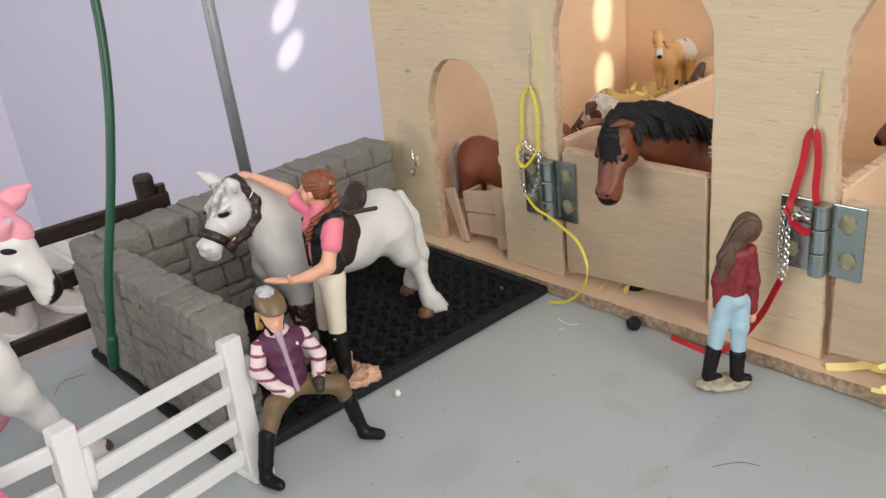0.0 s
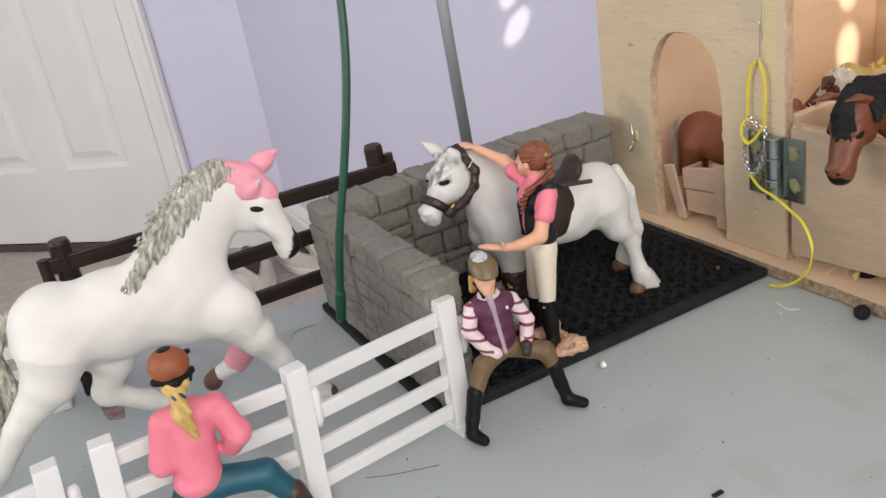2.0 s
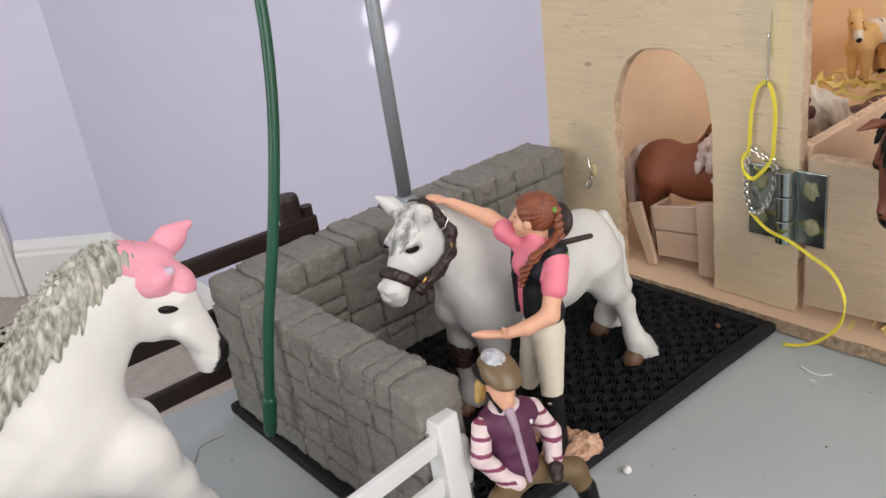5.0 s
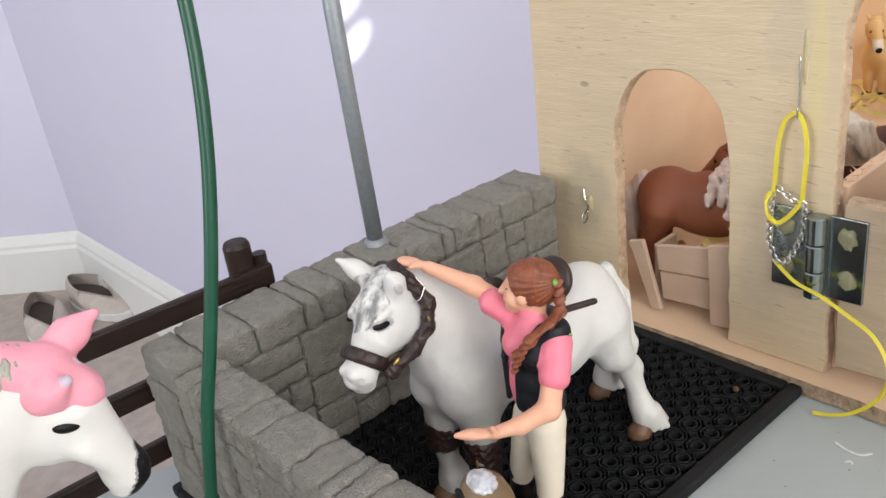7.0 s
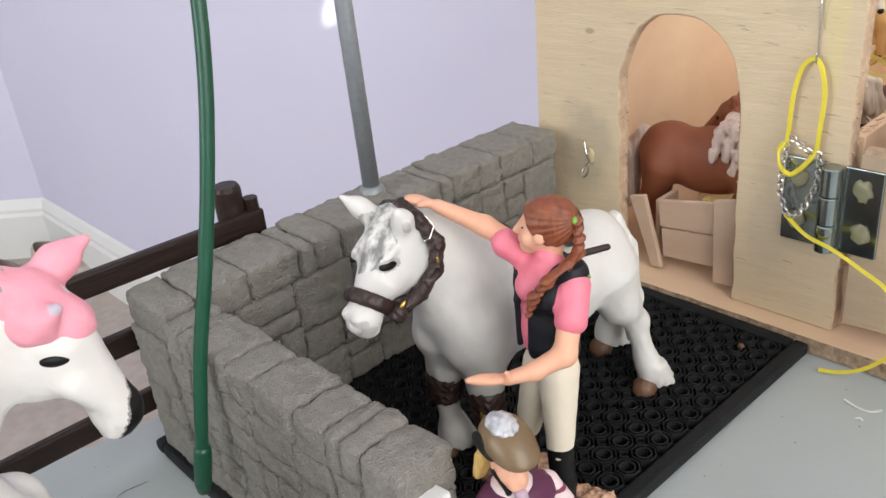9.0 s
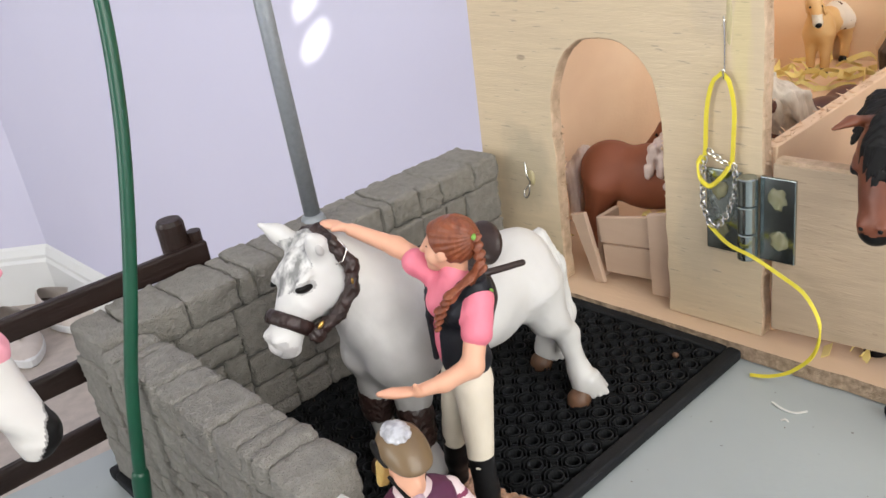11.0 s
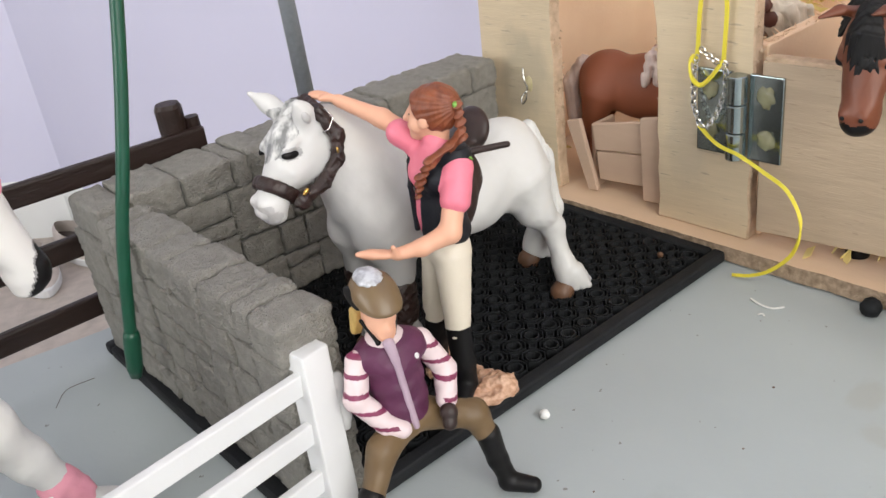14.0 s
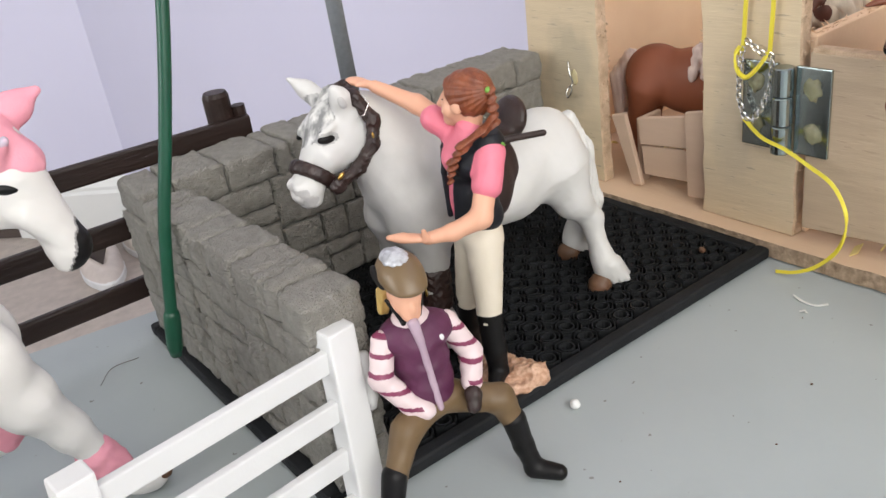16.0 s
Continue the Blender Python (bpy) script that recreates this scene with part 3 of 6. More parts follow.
# ---- shoes on the carpet ----
def shoe(m):
    ob = thing("canvas_shoe", "white canvas slip-on shoe lying on the carpet", "shoe", m, "shoes by the wall")
    out = []
    for i in range(28):
        a = 2 * math.pi * i / 28
        x = 0.125 * math.cos(a)
        w = 0.040 + 0.008 * math.cos(a) - 0.006 * math.cos(2 * a)
        out.append((x, w * math.sin(a)))
    part("sole", slab(out, 0.022, "z", 0.0, 0.004), SHOESOLE, ob)
    bm = bmesh.new()
    rings = []
    for lev, (s, z) in enumerate(((0.97, 0.021), (0.98, 0.035), (0.92, 0.052), (0.80, 0.064))):
        rings.append([bm.verts.new((x * s - 0.012 * lev * (x > 0), y * s, z - 0.022 * max(0, x / 0.125) * (lev / 3))) for x, y in out])
    for r, s in zip(rings, rings[1:]):
        for k in range(28):
            bm.faces.new((r[k], r[(k + 1) % 28], s[(k + 1) % 28], s[k]))
    c = bm.verts.new((0.07, 0, 0.045))
    top = rings[-1]
    for k in list(range(0, 7)) + list(range(21, 28)):
        bm.faces.new((top[k], top[(k + 1) % 28], c))
    part("upper", bm, SHOE, ob, smooth=True)
    part("lining", slab([(x * 0.78 - 0.015, y * 0.74) for x, y in out], 0.004, "z", 0.03), SHOEDARK, ob, "dark shoe lining")
    return ob


first_shoe = shoe(pose(0.122, 1.735, FLOOR, 0, 0, -98))
copy_thing(first_shoe, pose(0.242, 1.75, FLOOR, 0, 0, -80))

# ---- the table and the grey board ----
table = thing("low_table", "table hidden under the grey painted board", "table", pose(0, 0, FLOOR))
part("tabletop", box((-0.62, -0.62, 0.60), (0.262, 0.14, 0.625), 0.004), RAW, table)
for x, y in ((-0.58, -0.58), (0.2, -0.58), (-0.58, 0.09), (0.2, 0.09)):
    part("leg", box((x, y, 0.0), (x + 0.04, y + 0.04, 0.6), 0.004), RAW, table)
board = slab([(-0.68, -0.68), (0.27, -0.68), (0.27, 0.160), (-0.15, 0.163), (-0.19, 0.169), (-0.68, 0.262)], 0.018, "z", -0.018, 0.001)
tagged(part("grey_board", board, BOARD), "grey-blue painted board with scuffs, under the toy yard", "board")


# ---- the toy stable of plywood ----
stable = thing("toy_stable", "hand-made plywood toy stable with arched openings", "toy stable", pose(0, 0, 0))
PX, PT = 0.010, 0.006


def arch(y0, y1, z0, spring, top, n=20):
    """Outline from the bottom at y0 up over the arch and down to y1, sawn a little unevenly."""
    mid, half = (y0 + y1) / 2, (y1 - y0) / 2
    jag = lambda z, o: 0.0009 * noise.noise((z * 130, o * 70, 1.5)) + 0.0004 * noise.noise((z * 600, o * 90, 4.5))
    pts = [(y0 + jag(z, y0), z) for z in np.linspace(z0, spring, 26)[:-1]]
    pts[0] = (y0, z0)
    for i in range(n + 1):
        a = math.pi * (1 - i / n)
        c, s = math.cos(a), math.sin(a)
        pts.append((mid + half * math.copysign(abs(c) ** 0.85, c) + jag(i * 0.004, y0), spring + (top - spring) * s ** 0.8 + jag(i * 0.004, y1)))
    pts += [(y1 + jag(z, y1), z) for z in np.linspace(spring, z0, 26)[1:]]
    pts[-1] = (y1, z0)
    return pts


SILL = 0.007
front = [(-0.42, SILL)] + arch(-0.380, -0.286, SILL, 0.13, 0.168) + arch(-0.226, -0.141, SILL, 0.13, 0.168) \
    + arch(-0.088, -0.003, SILL, 0.13, 0.168) + arch(0.038, 0.091, SILL, 0.078, 0.118) + [(0.137, SILL), (0.131, 0.21), (-0.42, 0.21)]
front_bm = slab(front, PT, "x", PX, 0.0006)
for f in front_bm.faces:
    f.normal_update()
    f.material_index = 0 if abs(f.normal.x) > 0.9 else 1
part("front_panel", front_bm, [PLY, RAWEDGE], stable, "beige painted plywood front with arched openings")
SILLEDGE = paint("crumbly_sill_edge", (0.62, 0.46, 0.32), (0.26, 0.18, 0.115), 0.9, scale=420, fine=1500, bump=1.0, depth=0.0015)
outline = [(0.262, 0.137), (0.002, 0.137)] + [(0.0015 + 0.0012 * noise.noise((0, 0, y * 90)), y) for y in np.linspace(0.13, -0.41, 110)] + [(0.0, -0.42), (0.262, -0.42)]
floor_bm = slab(outline, SILL - 0.0008, "z", 0.0008)
for f in floor_bm.faces:
    f.normal_update()
    f.material_index = 0 if abs(f.normal.z) > 0.9 else 1
SILLTOP = paint("handled_plywood", (0.74, 0.54, 0.37), (0.60, 0.43, 0.29), 0.7, scale=45, stretch=(1, 0.3, 1), fine=600, bump=0.4, blend=0.5)
part("stable_floor", floor_bm, [SILLTOP, SILLEDGE], stable, "raw plywood floor with a rough sawn edge")
part("side_panel", box((PX + PT, 0.131, SILL), (0.262, 0.137, 0.21), 0.0006), RAW, stable, "raw plywood side wall")
part("back_panel", box((0.256, -0.42, SILL), (0.262, 0.1308, 0.21), 0.0006), RAW, stable, "raw plywood back wall")
for y, h in ((-0.001, 0.082), (-0.139, 0.082), (-0.282, 0.082)):
    part("partition", slab([(PX + PT + 0.0003, SILL), (0.256, SILL), (0.256, h), (PX + PT + 0.0003, h)], 0.005, "y", y - 0.0035, 0.0005), RAW, stable,
         "raw plywood stall partition")
    fz = bmesh.new()
    rnd = random.Random(int(abs(y) * 1000))
    for i in range(70):
        x = rnd.uniform(0.018, 0.15)
        tube([(x, y + rnd.uniform(-0.003, 0.001), h - 0.0004), (x + rnd.uniform(-0.002, 0.002), y + rnd.uniform(-0.005, 0.003), h + rnd.uniform(0.0003, 0.0016))],
             [0.0004, 0.0001], 4, fz)
    tagged(part("sawn_fuzz", fz, RAW, stable), kind="stuff")
fz = bmesh.new()
rnd = random.Random(3)
for y0, y1, top in ((0.038, 0.091, 0.118), (-0.088, -0.003, 0.168), (-0.226, -0.141, 0.168)):
    for i in range(80):
        s, z = rnd.choice((y0, y1)), rnd.uniform(0.03, top - 0.03)
        w = 0.0013 if s == y0 else -0.0013
        x = PX + rnd.uniform(0, PT)
        tube([(x, s, z), (x + rnd.uniform(-0.001, 0.001), s + w * rnd.uniform(0.2, 1), z + rnd.uniform(-0.001, 0.001))], [0.0005, 0.0001], 4, fz)
tagged(part("sawn_fuzz", fz, RAWEDGE, stable), kind="stuff")

# half doors, hinges
def half_door(y0, y1, lean):
    d = thing("stall_door", "low plywood half door closing a stall of the toy stable", "toy door", group="stall doors")
    panel = part("panel", slab([(y0, 0.018), (y1, 0.0125), (y1, 0.0785), (y0, 0.0795)], 0.0055, "x", PX - 0.001 - lean, 0.0006), DOORPLY, d)
    part("top_edge", box((PX - 0.0008 - lean, y0 + 0.001, 0.0782), (PX + 0.0042 - lean, y1 - 0.001, 0.0799), 0.0004), RAWEDGE, panel, "raw sawn top edge")
    return d


half_door(-0.0865, -0.0065, 0.0)
half_door(-0.2245, -0.1445, 0.0)


def hinge(y, z0, z1):
    h = thing("butt_hinge", "shiny zinc butt hinge glued beside a stall door", "hinge", group="door hinges")
    x = PX - 0.002
    leaves = [part("leaf", box((x, y + 0.0035, z0), (x + 0.0014, y + 0.0175, z1), 0.0004), ZINC, h),
              part("leaf", box((x, y - 0.0165, z0), (x + 0.0014, y - 0.0035, z1), 0.0004), ZINC, h)]
    n = 3
    for i in range(n):
        a, b = z0 + (z1 - z0) * i / n, z0 + (z1 - z0) * (i + 1) / n
        part("knuckle", tube([(x - 0.0022, y, a + 0.0002), (x - 0.0022, y, a + 0.0006), (x - 0.0022, y, b - 0.0006), (x - 0.0022, y, b - 0.0002)],
                             [0.0032, 0.0036, 0.0036, 0.0032], 20), ZINC, h, smooth=False)
    for dy, dz in ((-0.011, 0.26), (-0.010, 0.76), (0.012, 0.26), (0.012, 0.76)):
        zc = z0 + (z1 - z0) * dz
        bm = bmesh.new()
        bmesh.ops.create_uvsphere(bm, u_segments=14, v_segments=8, radius=1)
        for v in bm.verts:
            w = 1 + 0.55 * noise.noise(v.co * 1.9 + Vector((dy * 900, dz * 5, 0)))
            v.co = Vector((x + v.co.x * 0.0012 * w, y + dy + v.co.y * 0.0033 * w, zc + v.co.z * 0.0038 * w))
        part("glue_blob", bm, GLUE, leaves[0 if dy > 0 else 1], "blob of yellowish dried glue over the screw hole", smooth=True)
    return h


hinge(0.001, 0.0415, 0.0735)
hinge(-0.1385, 0.048, 0.079)


# ---- rubber mat ----
rubber_mat = thing("rubber_mat", "black rubber mat patterned with small rings", "mat", pose(0, 0, 0.0003, 0, 0, -1.0))
MX0, MX1, MY0, MY1 = -0.1910, 0.0015, 0.0008, 0.1450
mat_slab = part("slab", box((MX0 + 0.001, MY0 + 0.001, 0), (MX1 - 0.001, MY1 - 0.001, 0.0012), 0.0003), BLACK, rubber_mat)
RIM = 0.0056
for nm, lo, hi in (("rim", (MX0, MY0, 0), (MX1, MY0 + RIM, 0.0047)), ("rim", (MX0, MY1 - RIM, 0), (MX1, MY1, 0.0047)),
                   ("rim", (MX0, MY0 + RIM, 0), (MX0 + RIM, MY1 - RIM, 0.0047)), ("rim", (MX1 - RIM, MY0 + RIM, 0), (MX1, MY1 - RIM, 0.0047))):
    part(nm, box(lo, hi, 0.0016, seg=3), BLACK, rubber_mat)


def ring_field():
    """Square rows of raised eight-sided frames, each round a ring with a hole, with small lozenges between them."""
    vs, fs = [], []
    step_x, step_y = 0.00868, 0.0090

    def frame_of(x, y, n, r0, r1, h, turn, low=0.0011):
        b = len(vs)
        for k in range(n):
            a = 2 * math.pi * (k + turn) / n
            c, q = math.cos(a), math.sin(a)
            w = (r0 - r1) * 0.28
            vs.extend([(x + r0 * c, y + r0 * q, low), (x + (r0 - w) * c, y + (r0 - w) * q, h), (x + (r1 + w) * c, y + (r1 + w) * q, h), (x + r1 * c, y + r1 * q, low)])
        for k in range(n):
            p, q = b + 4 * k, b + 4 * ((k + 1) % n)
            fs.extend([(p, q, q + 1, p + 1), (p + 1, q + 1, q + 2, p + 2), (p + 2, q + 2, q + 3, p + 3)])
    cols, rows = int((MX1 - MX0 - 2 * RIM) / step_x), int((MY1 - MY0 - 2 * RIM) / step_y)
    x0 = MX1 - RIM - 0.0046 - (cols - 1) * step_x
    for j in range(rows):
        for i in range(cols):
            x, y = x0 + i * step_x, MY0 + RIM + 0.0046 + j * step_y
            frame_of(x, y, 8, 0.0044, 0.0037, 0.0047, 0.5)
            frame_of(x, y, 12, 0.0031, 0.0019, 0.0046, 0.0)
            if i < cols - 1 and j < rows - 1:
                frame_of(x + step_x / 2, y + step_y / 2, 4, 0.0021, 0.0012, 0.0045, 0.0)
    me = bpy.data.meshes.new("ring_pattern")
    me.from_pydata(vs, [], fs)
    me.materials.append(BLACK)
    ob = new("ring_pattern", me)
    ob.parent = mat_slab
    tagged(ob, "raised rubber rings", kind="stuff")


ring_field()

# ---- stone walls of the wash bay ----
def split(rect, rnd, big):
    """Cuts a rectangle into uneven blocks."""
    u0, v0, u1, v1 = rect
    w, h = u1 - u0, v1 - v0
    if w > big * rnd.uniform(0.8, 1.25) and (w > h * 1.2 or h < 0.013):
        c = u0 + w * rnd.uniform(0.3, 0.7)
        return split((u0, v0, c, v1), rnd, big) + split((c, v0, u1, v1), rnd, big)
    if h > big * rnd.uniform(0.5, 0.95) and h > 0.012:
        c = v0 + h * rnd.uniform(0.34, 0.66)
        return split((u0, v0, u1, c), rnd, big) + split((u0, c, u1, v1), rnd, big)
    return [rect]


def stone(parent, centre, size, bev, rnd, name="stone"):
    """One hewn block: a rounded box with uneven faces."""
    off = Vector((rnd.uniform(0, 50), rnd.uniform(0, 50), rnd.uniform(0, 50)))
    half = [s / 2 for s in size]
    cells = [max(3, min(16, int(s / 0.0013))) for s in size]
    vs, fs, seen = [], [], {}

    def vert(i, j, k):
        key = (i, j, k)
        if key not in seen:
            p = Vector([half[a] * (2 * q / cells[a] - 1) for a, q in enumerate(key)])
            core = Vector([max(-half[a] + bev, min(half[a] - bev, p[a])) for a in range(3)])
            d = p - core
            if d.length > bev:
                p = core + d.normalized() * bev
            p += Vector([noise.noise(p * 170 + off + Vector((0, 0, 9 * a))) * 0.0007 + noise.noise(p * 430 + off + Vector((0, 7 * a, 0))) * 0.00055 + noise.noise(p * 950 + off + Vector((5 * a, 0, 0))) * 0.0003 for a in range(3)])
            seen[key] = len(vs)
            vs.append(p)
        return seen[key]
    for a in range(3):
        b, c = (a + 1) % 3, (a + 2) % 3
        for end in (0, cells[a]):
            for i in range(cells[b]):
                for j in range(cells[c]):
                    q = []
                    for di, dj in ((0, 0), (1, 0), (1, 1), (0, 1)):
                        key = [0, 0, 0]
                        key[a], key[b], key[c] = end, i + di, j + dj
                        q.append(vert(*key))
                    fs.append(q if end else q[::-1])
    me = bpy.data.meshes.new(name)
    me.from_pydata(vs, [], fs)
    me.materials.append(STONE)
    me.polygons.foreach_set("use_smooth", [True] * len(fs))
    ob = new(name, me)
    ob.parent = parent
    ob.location = centre
    return ob


def stone_wall(name, lo, hi, faces, along, label, seed):
    """A toy wall: a dark core, uneven face stones and a row of coping stones."""
    w = thing(name, label, "toy wall")
    rnd = random.Random(seed)
    cope = hi[2] - 0.0118
    part("core", box((lo[0] + 0.0012, lo[1] + 0.0012, lo[2]), (hi[0] - 0.0012, hi[1] - 0.0012, hi[2] - 0.003), 0.0008), MORTAR, w)
    for f in faces:
        axis = 0 if f in ("-x", "+x") else 1
        o = 1 - axis
        face = lo[axis] if f[0] == "-" else hi[axis]
        for u0, v0, u1, v1 in split((lo[o] + 0.0005, lo[2], hi[o] - 0.0005, cope), rnd, 0.0235):
            g = 0.0003
            d = 0.0042
            c = [0, 0, (v0 + v1) / 2]
            s = [0, 0, v1 - v0 - 2 * g]
            c[o], s[o] = (u0 + u1) / 2, u1 - u0 - 2 * g
            inset = rnd.uniform(-0.0003, 0.0005)
            c[axis] = face + (d / 2 - 0.0008 + inset if f[0] == "-" else -d / 2 + 0.0008 - inset)
            s[axis] = d
            stone(w, c, s, 0.0008, rnd)
    a = 0 if along == "x" else 1
    p = lo[a]
    while p < hi[a] - 0.004:
        ln = rnd.choice((0.0065, 0.0125, 0.0155, 0.0185)) * rnd.uniform(0.9, 1.12)
        if hi[a] - p - ln < 0.009:
            ln = hi[a] - p
        c, s = [0, 0, 0], [0, 0, 0]
        c[a], s[a] = p + ln / 2, ln - 0.0004
        c[1 - a], s[1 - a] = (lo[1 - a] + hi[1 - a]) / 2, hi[1 - a] - lo[1 - a] + 0.0016
        lift = rnd.uniform(-0.0006, 0.0006)
        c[2], s[2] = (cope + hi[2]) / 2 + lift, hi[2] - cope
        stone(w, c, s, 0.0014, rnd, "coping_stone")
        p += ln
    return w


stone_wall("stone_wall", (-0.1855, 0.0078, 0.0046), (-0.1695, 0.1175, 0.0642), ("-x", "+x", "-y"), "y",
           "grey moulded toy stone wall along the side of the wash bay", 5)
stone_wall("stone_wall", (-0.1855, 0.1192, 0.0046), (0.0025, 0.1432, 0.0668), ("-y", "-x", "+y"), "x",
           "grey moulded toy stone wall along the back of the wash bay", 11)

# ---- poles ----
pole = thing("shower_pole", "grey plastic pole standing on the toy stone wall", "pole", pose(-0.0875, 0.1345, 0.064))
part("socket", tube([(0, 0, 0), (0, 0, 0.0012), (0, 0, 0.0045), (0, 0, 0.006)], [0.0054, 0.0054, 0.0047, 0.0035], 24), STEEL, pole, smooth=True)
part("shaft", tube([(0, 0, 0.003), (-0.004, -0.0050, 0.066), (-0.008, -0.0105, 0.15)], [0.0033, 0.0031, 0.003], 20), STEEL, pole, smooth=True)
hose = thing("green_pole", "bent green plastic pole leaning against the toy stone wall", "pole", pose(-0.197, 0.100, 0.0003))
GREEN_LINE = [(0.0013, -0.0051, 0.0180), (0.0038, -0.0091, 0.0397), (0.0082, -0.0119, 0.0647), (0.0151, -0.0135, 0.0897), (0.0221, -0.0136, 0.1147), (0.0285, -0.0123, 0.1397), (0.0334, -0.0094, 0.1647), (0.0365, -0.0054, 0.1897)]
part("shaft", tube(curve_points(GREEN_LINE, 6), 0.0020, 16), GREEN, hose, smooth=True)
part("sleeve", tube([(0.0013, -0.0050, 0.0172), (0.0016, -0.0056, 0.0205), (0.0028, -0.0076, 0.031), (0.0031, -0.0081, 0.0335), (0.0033, -0.0084, 0.035)], [0.0019, 0.0026, 0.0028, 0.0026, 0.0021], 16), GREEN, hose, smooth=True)


# ---- fences ----
def board_between(a, b, high, thick, bevel, n=(0, 0, 1)):
    """A rail from a to b, upright in section."""
    a, b = Vector(a), Vector(b)
    d = b - a
    L = d.length
    x = d.normalized()
    z = Vector((0, 0, 1)) - x * x.z
    z.normalize()
    y = z.cross(x)
    m = Matrix(((x.x, y.x, z.x, a.x), (x.y, y.y, z.y, a.y), (x.z, y.z, z.z, a.z), (0, 0, 0, 1)))
    return box((0, -thick / 2, -high / 2), (L, thick / 2, high / 2), bevel, m=m)


def white_fence(name, a, b, first, last, tilt, label, rails=4, high=0.0575):
    f = thing(name, label, "toy fence", group="white toy fences")
    a, b = Vector((*a, 0)), Vector((*b, 0))
    d = (b - a).normalized()
    side = Vector((-d.y, d.x, 0))
    up = Vector((tilt[0], tilt[1], 1)).normalized()
    for e, want in ((a, first), (b, last)):
        if want:
            m = Matrix(((d.x, side.x, up.x, e.x), (d.y, side.y, up.y, e.y), (d.z, side.z, up.z, 0), (0, 0, 0, 1)))
            bm = box((-0.0042, -0.0036, 0.0002), (0.0042, 0.0036, high), 0.0007, m=m)
            post = part("post", bm, WHITE, f)
            part("foot", box((-0.0046, -0.0075, 0.0002), (0.0046, 0.0075, 0.0032), 0.0006, m=m), WHITE, post)
    for i in range(rails):
        z = high * (0.16 + 0.235 * i)
        part("rail", board_between(a + up * z + d * 0.0035, b + up * z - d * 0.0035, 0.0062, 0.0026, 0.0006), WHITE, f)
    tip = a + up * 0.047 - d * 0.0068
    part("link_knob", tube([tip - up * 0.016, tip - up * 0.013, tip - up * 0.002, tip], [0.0012, 0.0022, 0.0024, 0.0014], 12), WHITE, f, "small rounded linking knob", smooth=True)
    return f


LEAN = (0.1, 0.17)
white_fence("white_fence", (-0.1850, -0.0028), (-0.2532, -0.0092), True, True, LEAN, "white plastic toy fence panel beside the wash bay")
white_fence("white_fence", (-0.2540, -0.0092), (-0.3235, -0.0065), False, True, LEAN, "white plastic toy fence panel beside the wash bay")
white_fence("white_fence", (-0.3422, -0.0075), (-0.4135, -0.0105), True, True, LEAN, "white plastic toy fence panel linked to its neighbour")
white_fence("white_fence", (-0.330, 0.155), (-0.402, 0.163), True, True, (0, 0), "white plastic toy fence panel behind the white horse")

brown = thing("brown_fence", "dark brown rustic toy fence at the edge of the board", "toy fence")
for x, y, h in ((-0.1365, 0.1545, 0.083), (-0.306, 0.1590, 0.083)):
    part("post", tube([(x, y, 0.0003), (x, y, h * 0.5), (x, y, h - 0.002), (x, y, h - 0.0003)], [0.0056, 0.0053, 0.0052, 0.0044], 20), BROWN, brown, smooth=False)
for z in (0.068, 0.044, 0.020):
    part("rail", board_between((-0.317, 0.1525 + 0.004 * (z - 0.02) / 0.048, z + 0.0035 * (z - 0.02) / 0.048), (-0.1275, 0.1485, z), 0.0085, 0.0035, 0.001), BROWN, brown)
for x, y in ((-0.1295, 0.1520), (-0.3155, 0.1560)):
    part("peg", tube([(x, y, 0.0003), (x, y, 0.076)], [0.0032, 0.0028], 12), BROWN, brown)


# ---- toy horses ----
def horse_legs(legs, coat, k=4.0):
    """Each leg: joints from the body down and the radii at them."""
    out = []
    for pts, rad in legs:
        for i in range(len(pts) - 1):
            out.append(cap(pts[i], pts[i + 1], rad[i], rad[i + 1], k=3.0 if i else 6.0))
    return out


def hoof(at, heading=(1, 0)):
    h = Vector((heading[0], heading[1])).normalized()
    x, y, z = at
    return [cap((x, y, z), (x + h.x * 2.0, y + h.y * 2.0, z - 2.2), 3.5, 4.1), cap((x + h.x * 2, y + h.y * 2, z - 2.2), (x + h.x * 2.2, y + h.y * 2.2, z - 2.7), 4.0, 4.0)]


# grey-white mare on the mat; own x runs forward, y to its left
A = facing(-0.054, 0.045, -0.989, 0.148, 0.0047)
